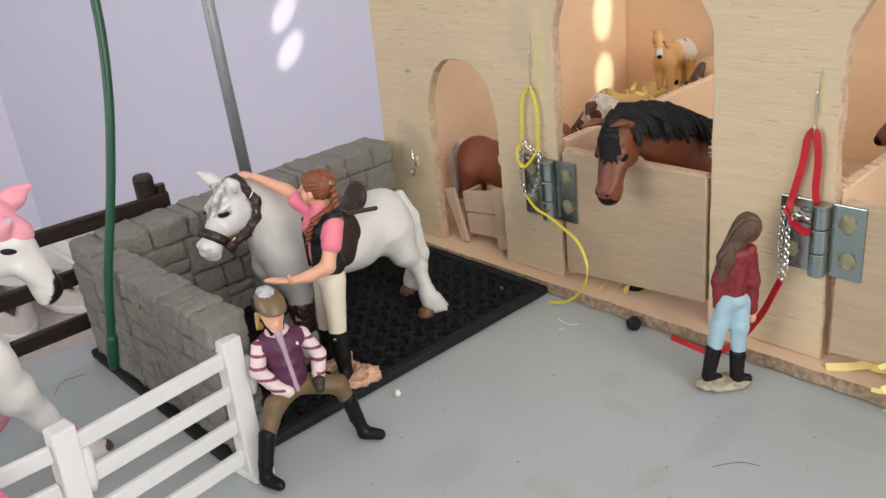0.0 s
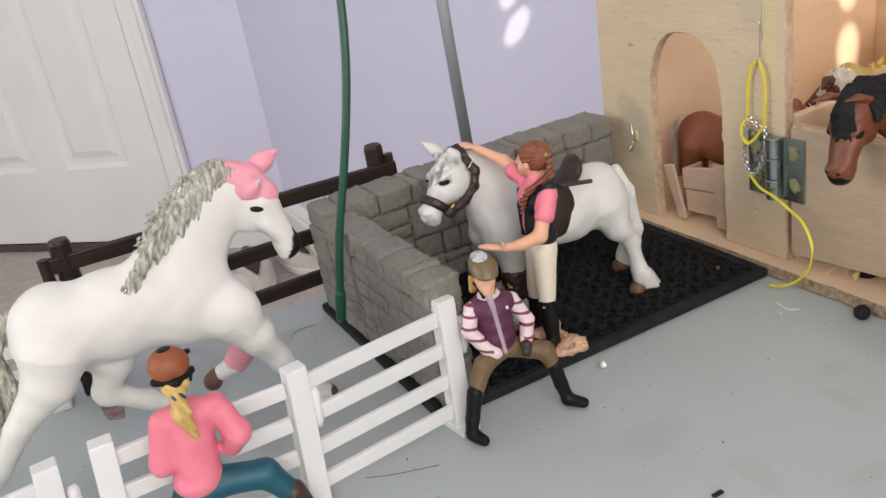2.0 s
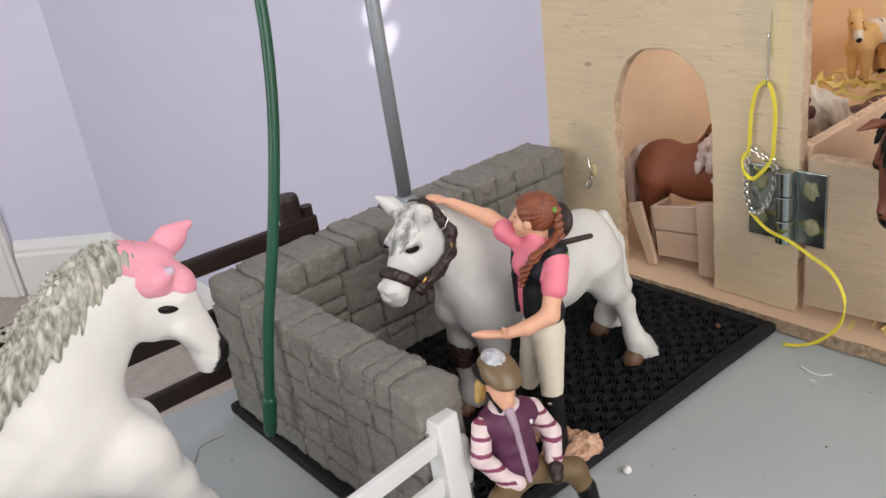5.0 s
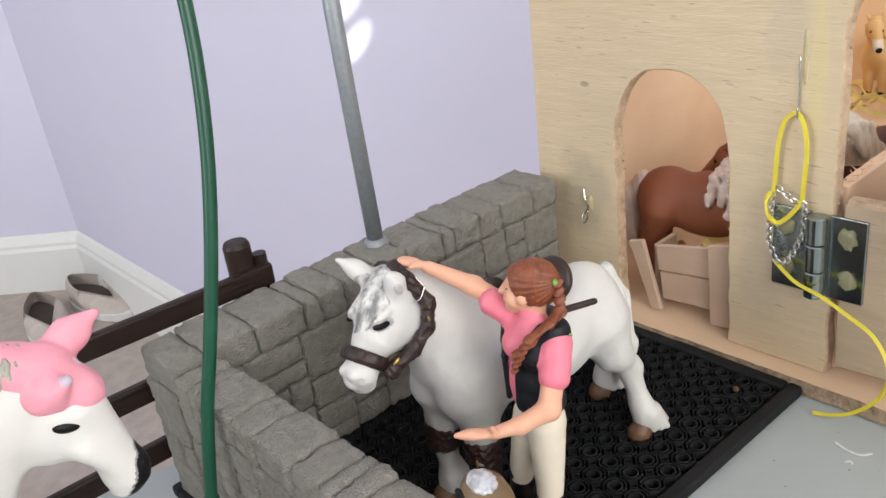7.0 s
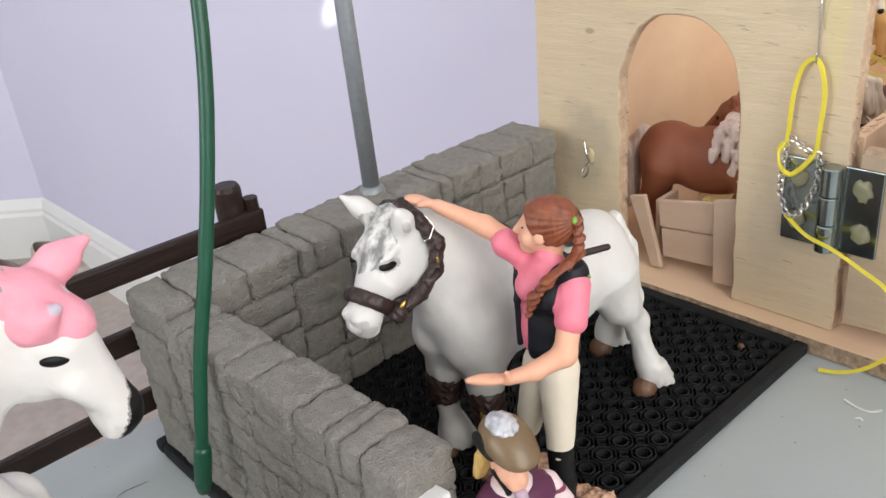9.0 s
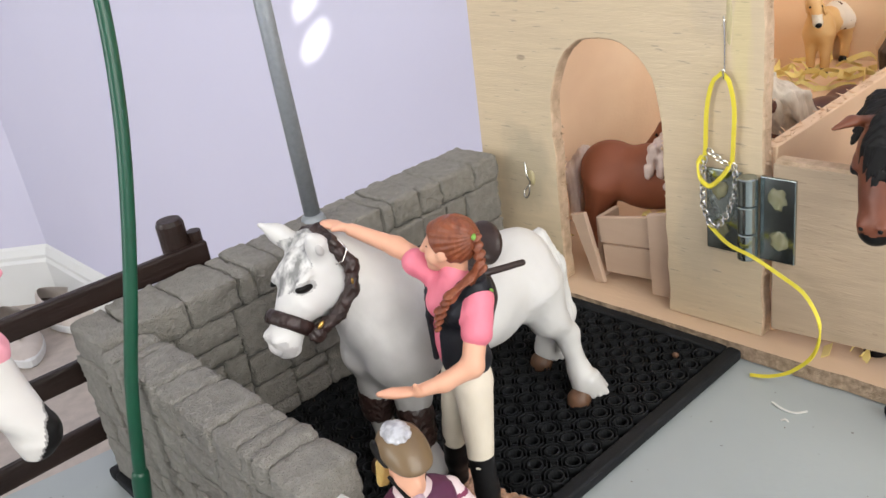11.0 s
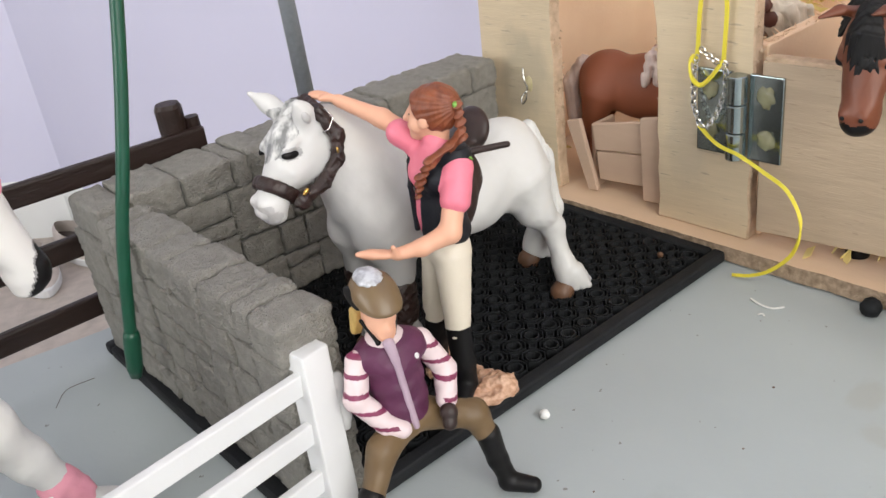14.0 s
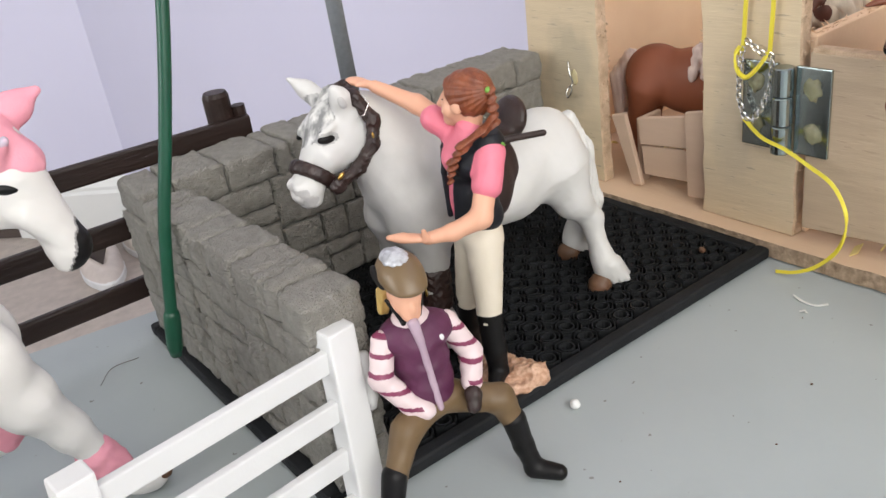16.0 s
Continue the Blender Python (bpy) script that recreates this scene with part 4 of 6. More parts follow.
body_a = [egg((13, -2.2, 51), (15.2, 12.6, 16.6)), egg((34, 0, 49), (26, 16, 16.5)), egg((58, 0, 50), (17, 14.2, 17)), egg((68, 6.6, 50), (10.5, 7.4, 12), k=4), egg((70, -5, 50), (10.5, 7.4, 12), k=4), egg((72, 0.6, 60), (8, 7.5, 9)),
          cap((62, 1, 58), (80, -1, 79), 15, 9.5, k=8, squash=(1, 0.8, 1)), cap((56, 0, 66), (76, -2, 82.5), 9, 7, k=8, squash=(1, 0.7, 1)),
          egg((85.5, -3, 82), (8.6, 7.2, 8.6), (0, 20, 0), k=5), cap((88, -2, 81), (99.4, 1.7, 68.4), 6.8, 4.7, k=4), egg((100.4, 1.9, 67), (4.4, 4.6, 4.2), k=3), egg((92.6, 2.6, 76), (3.6, 5.2, 5.2), (0, 35, 0), k=3),
          egg((85.5, -1, 76), (7.0, 6.8, 7.6), k=4), egg((92, 5.0, 83.4), (3.4, 1.6, 1.5), (0, 30, 0), k=2), egg((94, -6.0, 83), (3.4, 1.6, 1.5), (0, 30, 0), k=2),
          egg((103.3, 4.3, 69), (1.6, 1.4, 1.4), k=1.5), egg((103.8, 0.1, 69), (1.6, 1.4, 1.4), k=1.5), egg((99.8, 1.9, 62.9), (3.5, 3.5, 2.1), k=2)]
ears_a = [cap((82.5, 3, 88), (85.6, 4.8, 92.6), 2.5, 2.0, squash=(1, 0.8, 1)), cap((85.6, 4.8, 92.6), (87.2, 5.5, 95), 1.8, 0.7), cap((85, -9, 88), (89.6, -11.3, 92.6), 2.4, 2.0, squash=(1, 0.8, 1)), cap((89.6, -11.3, 92.6), (94, -12.9, 96.8), 1.9, 0.6)]
legs_a = horse_legs([
    ([(9.5, 4.4, 46), (6.5, 6.4, 34), (0.0, 7.4, 24.5), (-1.2, 10.8, 11), (-1, 13.0, 4)], [10.4, 6.8, 4.0, 3.3, 3.4]),
    ([(5, -9, 46), (-1, -12, 34), (-11, -14, 22), (-11, -14.5, 10), (-8, -15, 4)], [11.8, 8.4, 4.6, 3.9, 3.9]),
    ([(65, 7, 44), (66, 8.2, 33), (67, 9.2, 24), (65.5, 9.6, 10), (67, 9.6, 4)], [8.8, 5.6, 4.2, 3.5, 3.6]),
    ([(69, -5, 44), (70.5, -6, 33), (71.5, -6.6, 24), (70, -7, 10), (71, -7, 4)], [8.8, 5.6, 4.2, 3.5, 3.6])], None)
feather = []
for fx, fy, turn in ((-1.5, 13.4, 20), (-9, -15, 0), (66, 9.6, 0), (70, -7, 0)):
    feather += [cap((fx - 1.5 + 2.4 * math.cos(a), fy + 3.4 * math.sin(a), 8), (fx - 2.6 + 4.6 * math.cos(a), fy + 5.4 * math.sin(a), 1.6), 1.3, 0.5, k=0.8) for a in np.linspace(0.9, 5.4, 9)]
    feather += [egg((fx, fy, 6), (3.9, 4.0, 4.6)), egg((fx - 3.2, fy + 1, 3.6), (3.8, 3.7, 3.8), k=2), cap((fx - 4, fy + 1.5, 4), (fx - 8, fy + 2.5, 1.8), 2.0, 0.7, k=1.5),
                cap((fx - 3, fy + 4, 4), (fx - 5, fy + 5.4, 1.6), 1.8, 0.7, k=1.5), cap((fx - 3, fy - 3, 4), (fx - 5, fy - 4.6, 1.6), 1.8, 0.7, k=1.5)]
hooves_a = hoof((0.5, 13.8, 2.6)) + hoof((-7, -15, 2.6)) + hoof((68, 9.6, 2.6)) + hoof((72, -7, 2.6))
tail_a = [cap((-0.5, -3, 60), (-5, -2.6, 47), 2.8, 4.0), cap((-5, -2.6, 47), (-8, -3, 26), 4.0, 4.2), cap((-8, -3, 26), (-9, -3, 9), 4.0, 1.6)]
strands = lambda f, amp: (lambda p: amp * np.sin(p[..., 0] * f + p[..., 1] * f * 0.8 + 0.25 * p[..., 2]))
forelock = [cap((84, -3, 91), (93.5, -1, 80), 2.8, 1.4, squash=(1, 1.3, 1)), cap((85, -5, 91), (93, -6, 82), 2.4, 1.2), cap((85, 0, 90.5), (92.5, 2.6, 82.5), 2.2, 1.0),
            cap((86, -2, 90), (96.5, 0, 76.5), 2.0, 1.0)]
muscle = lambda p: 0.13 * grain(p, 0.42) + 0.05 * grain(p, 1.2, 2.0) + 0.24 * np.sin(p[..., 0] * 0.33 + 1.5 * np.sin(p[..., 2] * 0.13)) * np.sin(p[..., 2] * 0.27 + p[..., 1] * 0.1)
face_marks = lambda p: (np.linalg.norm((p - np.array((91.0, -3.0, 84.0))) * np.array((1, 1, 0.85)), axis=1) < 8.6) & (p[:, 0] > 84.5) & ((p[:, 2] > 79.5) | (p[:, 1] < 3.5))
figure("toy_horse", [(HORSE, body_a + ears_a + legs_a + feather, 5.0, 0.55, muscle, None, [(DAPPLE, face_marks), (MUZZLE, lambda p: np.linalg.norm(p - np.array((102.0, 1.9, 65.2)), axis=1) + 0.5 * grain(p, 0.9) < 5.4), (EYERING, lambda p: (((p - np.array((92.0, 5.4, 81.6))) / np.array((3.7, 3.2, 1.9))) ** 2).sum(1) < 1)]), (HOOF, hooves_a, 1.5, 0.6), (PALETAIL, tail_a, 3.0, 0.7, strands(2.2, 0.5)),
                     (DAPPLE, forelock, 1.5, 0.6, strands(2.8, 0.4)), (MUZZLE, [egg((101.2, 1.9, 66.4), (4.2, 4.4, 3.9))], 1.5, 0.45, lambda p: 0.25 * grain(p, 0.9)),
                     (MUZZLE, [egg((85.8, 6.4, 91.4), (1.4, 1.4, 2.6), (0, 20, 0))], 0.5, 0.45),
                     (DARKMARK, [egg((92.0, 5.2, 81.3), (3.2, 1.4, 1.5), (0, -6, 10)), egg((95, -6.4, 81), (2.6, 1.2, 1.2), (0, 25, -10)), egg((104.1, 4.3, 68.6), (0.7, 0.6, 0.7)), egg((104.6, 0.3, 68.6), (0.7, 0.6, 0.7))], 0.5, 0.35)],
       A, "white toy horse with dappled face standing on the rubber mat", "toy horse")


def strap(pts, r, flat=0.55):
    out = []
    for a, b in zip(pts, pts[1:]):
        out.append(cap(a, b, r, r))
    return out


def face_ring(t, r, wide):
    """A band round the face at the part t of the way from skull to muzzle."""
    c0, c1 = np.array((86.5, -2.5, 82.5)), np.array((101.5, 2.2, 65.5))
    d = (c1 - c0) / np.linalg.norm(c1 - c0)
    u = np.cross(d, (0, 0, 1.0))
    u /= np.linalg.norm(u)
    v = np.cross(u, d)
    c = c0 + (c1 - c0) * t
    pts = [c + r * (math.cos(a) * u + math.sin(a) * v) for a in np.linspace(0, 2 * math.pi, 17)]
    return strap(pts, wide)


halter = strap([(81, 4.6, 91), (77.8, 8.4, 84), (79.5, 9.2, 77), (85, 8.4, 71), (93, 7.0, 67)], 1.95) \
    + strap([(81, 4.6, 91), (81, -3, 92.5), (81.5, -10, 90), (78.5, -12, 82), (81, -11, 75), (88, -8.5, 70), (95, -4.6, 68)], 2.1) + strap([(85, 8.4, 71), (83, 0, 66.5), (83, -7.5, 71)], 1.7)
ragged = lambda p: 0.34 * grain(p, 1.5) + 0.16 * grain(p, 3.3, 4.0)
figure("toy_halter", [(LEATHER, halter, 1.4, 0.4, ragged), (LEATHER, face_ring(0.67, 6.0, 0.95) + face_ring(0.74, 5.8, 0.95), 1.6, 0.4, lambda p: 0.1 * grain(p, 1.5)),
                      (LEATHER, [egg((92.4, 8.4, 67.4), (2.6, 1.6, 2.6))], 1.0, 0.35, ragged),
                      (GOLD, [egg((91.4, 9.2, 70.4), (1.5, 0.6, 0.7), (0, 40, 0)), egg((79.6, 10.6, 80.0), (0.45, 0.4, 1.3))], 0.4, 0.3),
                      (CHROME, strap([(79.6, 6.6, 92.2), (78.4, 8.8, 89.4), (80.6, 9.4, 86.6), (82.4, 8.6, 86.0)], 0.22), 0.3, 0.2)],
       A, "dark brown leather halter with brass dots on the white horse", "halter")
saddle = [egg((39, 0, 66), (14, 9.5, 3.0)), egg((25.8, 0.8, 68.6), (3.6, 8.6, 7.4), (0, -22, 0)), egg((52, 0, 67.5), (4.5, 6, 3.4)), egg((41, 14.0, 56), (8.8, 2.6, 13.5), (0, 0, 3)), egg((41, -14.0, 56), (8.8, 2.6, 13.5)),
          egg((44, 15.6, 53), (6, 1.8, 10))]
figure("toy_saddle", [(LEATHER, saddle, 3.0, 0.5), (LEATHER, [cap((27, 21.8, 68.4), (41, 20, 69.6), 1.05, 1.15), cap((40, 20, 69), (40, 9, 67.5), 1.1, 1.2)], 1, 0.4),
                      (LEATHER, strap([(47, 16, 60), (47, 17.4, 46), (46, 15, 33)], 1.2), 0.5, 0.45)], A,
       "dark brown toy saddle with a loose strap on the white horse", "saddle")
figure("toy_leg_boot", [(LEATHER, [cap((66.6, 8.9, 28), (66.4, 9.4, 18), 5.9, 5.2), egg((70.4, 9.2, 24), (2.0, 2.6, 3.6))], 0.8, 0.4, ragged), (LEATHER, [cap((71, -6.3, 30), (71.5, -6.6, 24.5), 6.4, 5.8), egg((75.6, -6.0, 27.5), (1.8, 2.6, 2.6))], 0.8, 0.4, ragged),
                        (GOLD, [egg((72.6, -1.0, 28.6), (0.5, 0.6, 2.4)), egg((71.6, 12.4, 24), (0.5, 0.6, 1.8))], 0.3, 0.3)], A, "dark brown leg boots on the white horse", "leg boot")

# the larger trotting white horse
B = facing(-0.290, 0.072, 0.985, -0.17, 0.0002)
body_b = [egg((-29, 0, 72), (18.5, 15, 19)), egg((-5, 0, 70.5), (27, 15, 20)), egg((22, 0, 67), (20, 14.5, 19)), egg((35, 0, 62), (12, 12.5, 13.5)),
          cap((23, 0, 82), (40, 0.6, 104), 18.5, 13.0, k=9, squash=(1, 0.62, 1)), cap((40, 0.6, 104), (51, 1.4, 112), 13.0, 9.6, k=7, squash=(1, 0.62, 1)),
          egg((59.0, 2.2, 107.5), (9.4, 6.6, 9.6), k=5), egg((57.5, 2.2, 97.5), (9.6, 6.6, 9.2), k=4), cap((62.2, 2.2, 100), (69.4, 1.2, 81.5), 7.6, 4.9, k=4), egg((68.9, 1, 79.4), (5.6, 5.2, 5.6), k=3),
          egg((60.8, -3.9, 102.0), (3.6, 1.6, 1.2), (0, 18, 0), k=2), egg((72.6, -1.8, 81.6), (1.7, 1.5, 1.5), k=1.5), egg((67.6, 1, 75.4), (3.2, 3.4, 2.0), k=2), egg((42, -7, 61), (8.4, 7.0, 9.6), k=4), egg((42, 7, 61), (8.4, 7.0, 9.6), k=4),
          cap((62, -3.6, 92), (68, -2.8, 84), 2.6, 1.8, k=3), egg((67.6, -1.6, 4.9), (6.6, 5.0, 4.7), (0, 15, 0), k=2)]
legs_b = horse_legs([
    ([(-33, -8, 64), (-37, -10, 54), (-54, -10, 38), (-67, -8, 21), (-78, -5, 9)], [14, 10, 5.4, 4.2, 4.2]),
    ([(-24, 8, 62), (-14, 9, 48), (-22, 10, 32), (-6, 10, 22), (6, 10, 16)], [13, 9, 5.2, 4.2, 4.0]),
    ([(38, -5, 58), (46, -4, 44), (53, -1.5, 29), (59, -1, 15), (64, -1.5, 6)], [11, 8, 5.4, 4.2, 4.2]),
    ([(37, 8, 56), (40, 12, 44), (41, 16, 33), (34, 20, 22), (27, 21, 19)], [11, 7.5, 5.2, 4.2, 4.0])], None)
hooves_b = hoof((-79, -5, 6), (0.3, 0)) + hoof((10, 10, 13)) + [egg((72.0, -1.8, 5.2), (3.2, 4.0, 2.2), (0, 30, 0))] + hoof((24, 21.5, 18), (-1, 0))
mane_b = []
rnd = random.Random(8)
CREST = curve_points([(56, 0, 120.5), (46, 0, 123.2), (32, 0, 115.6), (20, 0, 104.4), (7, 0, 89.5)], 30)
for i in range(190):
    q = CREST[min(len(CREST) - 1, int(i / 190 * len(CREST)))]
    t = i / 189
    bx, bz = q.x + rnd.uniform(-0.6, 0.6), q.z - 1.8 + rnd.uniform(-0.4, 0.4)
    hang = min(1, 0.3 + 2.2 * t)
    ln = (11.5 + 3.0 * math.sin(i * 0.71) + rnd.uniform(-1.5, 1.5)) * (0.75 + 0.4 * math.sin(3.14 * min(1, t * 1.15))) * hang
    sw, fl = 1.6 * math.sin(i * 0.43) + rnd.uniform(-0.5, 0.5), rnd.uniform(-0.3, 0.6)
    w0 = (-(5.6 + 5.0 * t) - fl) * (0.4 + 0.6 * hang)
    p1 = (bx - 1.8 + sw * 0.3, w0 * 0.66, bz - ln * 0.22)
    p2 = (bx - 4.0 + sw * 0.8, w0 - 0.2, bz - ln * 0.62)
    p3 = (bx - 7.0 + sw * 1.3 - 4 * (1 - hang), w0 - 0.6, bz - ln)
    mane_b += [cap((bx, 0, bz), p1, 1.1, 1.0), cap(p1, p2, 1.0, 0.8), cap(p2, p3, 0.8, 0.35)]
    if i % 4 == 0:
        mane_b.append(cap((bx, 1, bz + 0.3), (bx - 5 - rnd.uniform(0, 3), rnd.uniform(-3, 3), bz + rnd.uniform(-2.5, 0.6)), 0.9, 0.35))
    if i % 5 == 0:
        mane_b.append(cap((bx, 1.5, bz), (bx - 4, 6.5 + 4 * t, bz - ln * 0.6), 1.6, 0.7))
tail_b = []
for i in range(60):
    u, w = rnd.uniform(-1, 1), rnd.uniform(-1, 1)
    mid = (-56 + 2 * u, 3 * w, 64 + 3 * u)
    end = (-59 + 9 * u, 5 * w, 38 + rnd.uniform(-4, 12))
    tail_b.append(cap((-45, 0, 82), mid, 1.8, 1.4))
    tail_b.append(cap(mid, end, 1.4, 0.4))
hood = [egg((57.4, 2.3, 109.6), (9.9, 7.6, 9.6)), egg((52.6, 1.8, 115.4), (6.4, 6.6, 6.6)), egg((64.0, 2.2, 103.8), (7.0, 6.9, 6.6)), cap((60, -4.6, 109.5), (63.6, -6.4, 111.8), 3.0, 1.2, k=2), egg((58.6, -4.0, 109), (4.4, 3.2, 4.4), k=2), cap((62, 6.4, 112.5), (68, 7, 116), 4.4, 4.0, squash=(1, 0.7, 1)), cap((68, 7, 116), (74.2, 7, 119), 4.0, 1.2, squash=(1, 0.7, 1))]
hood_edge = lambda p: np.maximum(103.6 - 0.36 * (p[..., 0] - 57.5) + 0.5 * np.sin(p[..., 0] * 0.9) - p[..., 2], 50.2 - p[..., 0] + 0.3 * (p[..., 2] - 116) - 0.25 * (p[..., 2] - 104))
bands = [cap((57.2, -1.1, 18.5), (60.2, -1, 12.5), 5.7, 5.5), cap((40, 16.6, 31.5), (35, 19.6, 23.5), 6.4, 5.8)]
snout = lambda p: 0.93 * (p[:, 0] - 70) - 0.37 * (p[:, 2] - 79.4) + 0.3 * np.sin(p[:, 2] * 0.9 + p[:, 1]) + 0.2 * grain(p, 1.2)
locks = lambda p: 0.27 * np.sin(p[..., 0] * 2.7 - p[..., 2] * 0.9 + 1.8 * np.sin(p[..., 2] * 0.22) + p[..., 1] * 0.8) - 0.2
figure("toy_horse", [(TROTCOAT, body_b + legs_b, 5.0, 0.5, muscle, None, [(NOSEGREY, lambda p: (p[:, 0] > 64) & (p[:, 2] > 60) & (snout(p) > -0.3)), (DARKMARK, lambda p: (p[:, 0] > 64) & (p[:, 2] > 60) & (snout(p) > 0.3))]), (HOOF, hooves_b, 1.5, 0.6), (GREYHAIR, mane_b, 0.2, 0.34, locks), (GREYHAIR, tail_b, 0.3, 0.5, locks),
                     (HOODPINK, hood, 2.5, 0.5, lambda p: 0.2 * grain(p, 0.8), hood_edge, [(BLUEGREY, lambda p: np.linalg.norm(p - np.array((63.8, -6.8, 112.4)), axis=1) + 0.5 * grain(p, 1.4) < 2.0)]), (HOODPINK, bands, 1.0, 0.4, lambda p: 0.35 * grain(p, 0.8)),
                     (DARKMARK, [egg((60.6, -4.6, 100.2), (3.6, 1.6, 1.7), (0, 14, 6)), egg((60.6, 9.1, 98.5), (3.1, 1.3, 1.6))], 0.8, 0.4)],
       B, "white trotting toy horse with grey mane and pink ear hood", "toy horse")

# bay horse looking over the half door
Bay = facing(0.0, 0.0, -1, 0, 0.0)
bay_body = [egg((-95, 62, 52), (30, 16, 19)), egg((-62, 62, 56), (20, 14, 19)), cap((-54, 61, 66), (-17, 48, 93.5), 15.5, 10.5, k=8, squash=(1, 0.78, 1)), egg((-33, 54, 89), (16, 8, 10), (0, -35, 0), k=8),
            egg((-1.0, 46.6, 93.5), (9.2, 7.4, 8.4)), cap((1.5, 46.8, 90), (9.0, 49.0, 75), 7.5, 5.6, k=4), egg((10.2, 49.3, 70.8), (5.4, 5.6, 5.5), k=3), egg((-3.5, 47.4, 86.4), (7.8, 7.2, 8.0), k=3),
            cap((-4, 51.6, 99.4), (2.5, 51.4, 102.0), 2.5, 2.3, k=1.5, squash=(1, 1, 0.7)), cap((2.5, 51.4, 102.0), (8.6, 49.6, 101.8), 2.3, 0.7, k=1.0, squash=(1, 1, 0.7)),
            cap((-4, 41.6, 99.2), (3.5, 37.6, 101.0), 2.5, 2.3, k=1.5, squash=(1, 1, 0.7)), cap((3.5, 37.6, 101.0), (10.2, 34.8, 100.2), 2.3, 0.7, k=1.0, squash=(1, 1, 0.7)),
            egg((4.6, 52.6, 89.4), (3.6, 1.9, 1.3), (0, 35, 0), k=1.5), egg((4.6, 40.6, 89.4), (3.6, 1.9, 1.3), (0, 35, 0), k=1.5), egg((3.6, 53.0, 84.9), (2.8, 1.5, 0.9), (0, 25, 0), k=1.5),
            egg((14.0, 52.0, 73.0), (1.8, 1.6, 1.7), k=1.5), egg((14.0, 46.4, 73.0), (1.8, 1.6, 1.7), k=1.5), cap((6.0, 52.6, 83.0), (11.0, 52.2, 76.0), 1.5, 1.1, k=3)]
bay_legs = horse_legs([([(-62, 56, 44), (-40, 49, 27), (-26, 41, 11)], [10, 5.5, 4.2]), ([(-66, 70, 44), (-66, 70, 28), (-66, 70, 9)], [10, 6, 4.4]),
                       ([(-108, 54, 44), (-114, 54, 26), (-110, 54, 9)], [12, 6, 4.4]), ([(-108, 72, 44), (-114, 72, 26), (-110, 72, 9)], [12, 6, 4.4])], None)
bay_mane = []
BAYCREST = curve_points([(-3, 46.4, 102.5), (-9, 46.6, 105.4), (-17, 47.6, 106.0), (-26, 50.8, 104.6), (-36, 55.2, 100.2), (-46, 58.6, 93.2), (-56, 60.6, 84.2)], 12)
for i in range(78):
    t = i / 77
    q = BAYCREST[min(len(BAYCREST) - 1, int(t * len(BAYCREST)))]
    b0 = (q.x, q.y, q.z - 1.8 + rnd.uniform(-0.7, 0.7))
    l2 = (5.5 + 7.5 * min(1, 0.2 + 2.0 * t) + 2.6 * math.sin(i * 0.83)) * rnd.uniform(0.86, 1.1)
    sw = 3.2 * math.sin(i * 0.47 + 1.0) + rnd.uniform(-0.8, 0.8)
    if 0.24 < t < 0.30:
        l2 *= 0.45
    wide = 8.2 + 3.4 * t + 3.0 * math.sin(math.pi * t)
    for sg in (-1, 1):
        m1, m2 = (b0[0] - 1 + sw * 0.3, b0[1] + sg * wide * 0.86, b0[2] - l2 * 0.34), (b0[0] - 2 + sw, b0[1] + sg * (wide + 2.6), b0[2] - l2)
        bay_mane += [cap(b0, m1, 1.8, 1.5), cap(m1, m2, 1.5, 0.6)]
for i in range(20):
    u = -1 + 2 * i / 19 + rnd.uniform(-0.06, 0.06)
    v = rnd.uniform(0.5, 1.0)
    a0 = (3.6 + rnd.uniform(-0.6, 0.6), 46.6 + 2.0 * u, 103.0 - 0.6 * abs(u))
    a1 = (9.4 - 2.2 * u * u, 47.4 + 4.8 * u, 96.6 - 1.5 * abs(u))
    a2 = (11.0 - 4.4 * u * u, 47.8 + 6.8 * u * (0.6 + 0.4 * v), 94.4 - (13.5 - 4.0 * abs(u)) * v)
    bay_mane += [cap((-7, 46.4 + u, 103.5), a0, 1.2, 1.1), cap(a0, a1, 1.1, 0.9), cap(a1, a2, 0.9, 0.35)]
figure("toy_horse", [(BAY, bay_body + bay_legs, 5.0, 0.5, lambda p: 0.14 * grain(p, 0.6), None, [(DARKMARK, lambda p: (p[:, 0] > 3) & (p[:, 2] < 68.6 + 0.35 * (p[:, 0] - 10) + 0.4 * np.sin(p[:, 1] * 1.1)))]), (BLACKHAIR, bay_mane, 0.35, 0.42, lambda p: 0.22 * np.sin(p[..., 0] * 2.6 + p[..., 1] * 1.3 - p[..., 2] * 0.5)), (DARKMARK, [egg((15.4, 52.2, 72.4), (0.9, 0.9, 1.0)), egg((15.4, 46.6, 72.4), (0.9, 0.9, 1.0)), egg((4.4, 53.3, 87.2), (2.9, 1.8, 2.2), (0, 30, 0)), egg((4.4, 40.0, 87.2), (2.9, 1.8, 2.2), (0, 30, 0))]
        + hoof((-24, 40, 10.4)) + hoof((-65, 70, 9.8)) + hoof((-109, 54, 9.8)) + hoof((-109, 72, 9.8)), 0.8, 0.5)],
       Bay, "bay toy horse with a black mane looking over a half door", "toy horse")


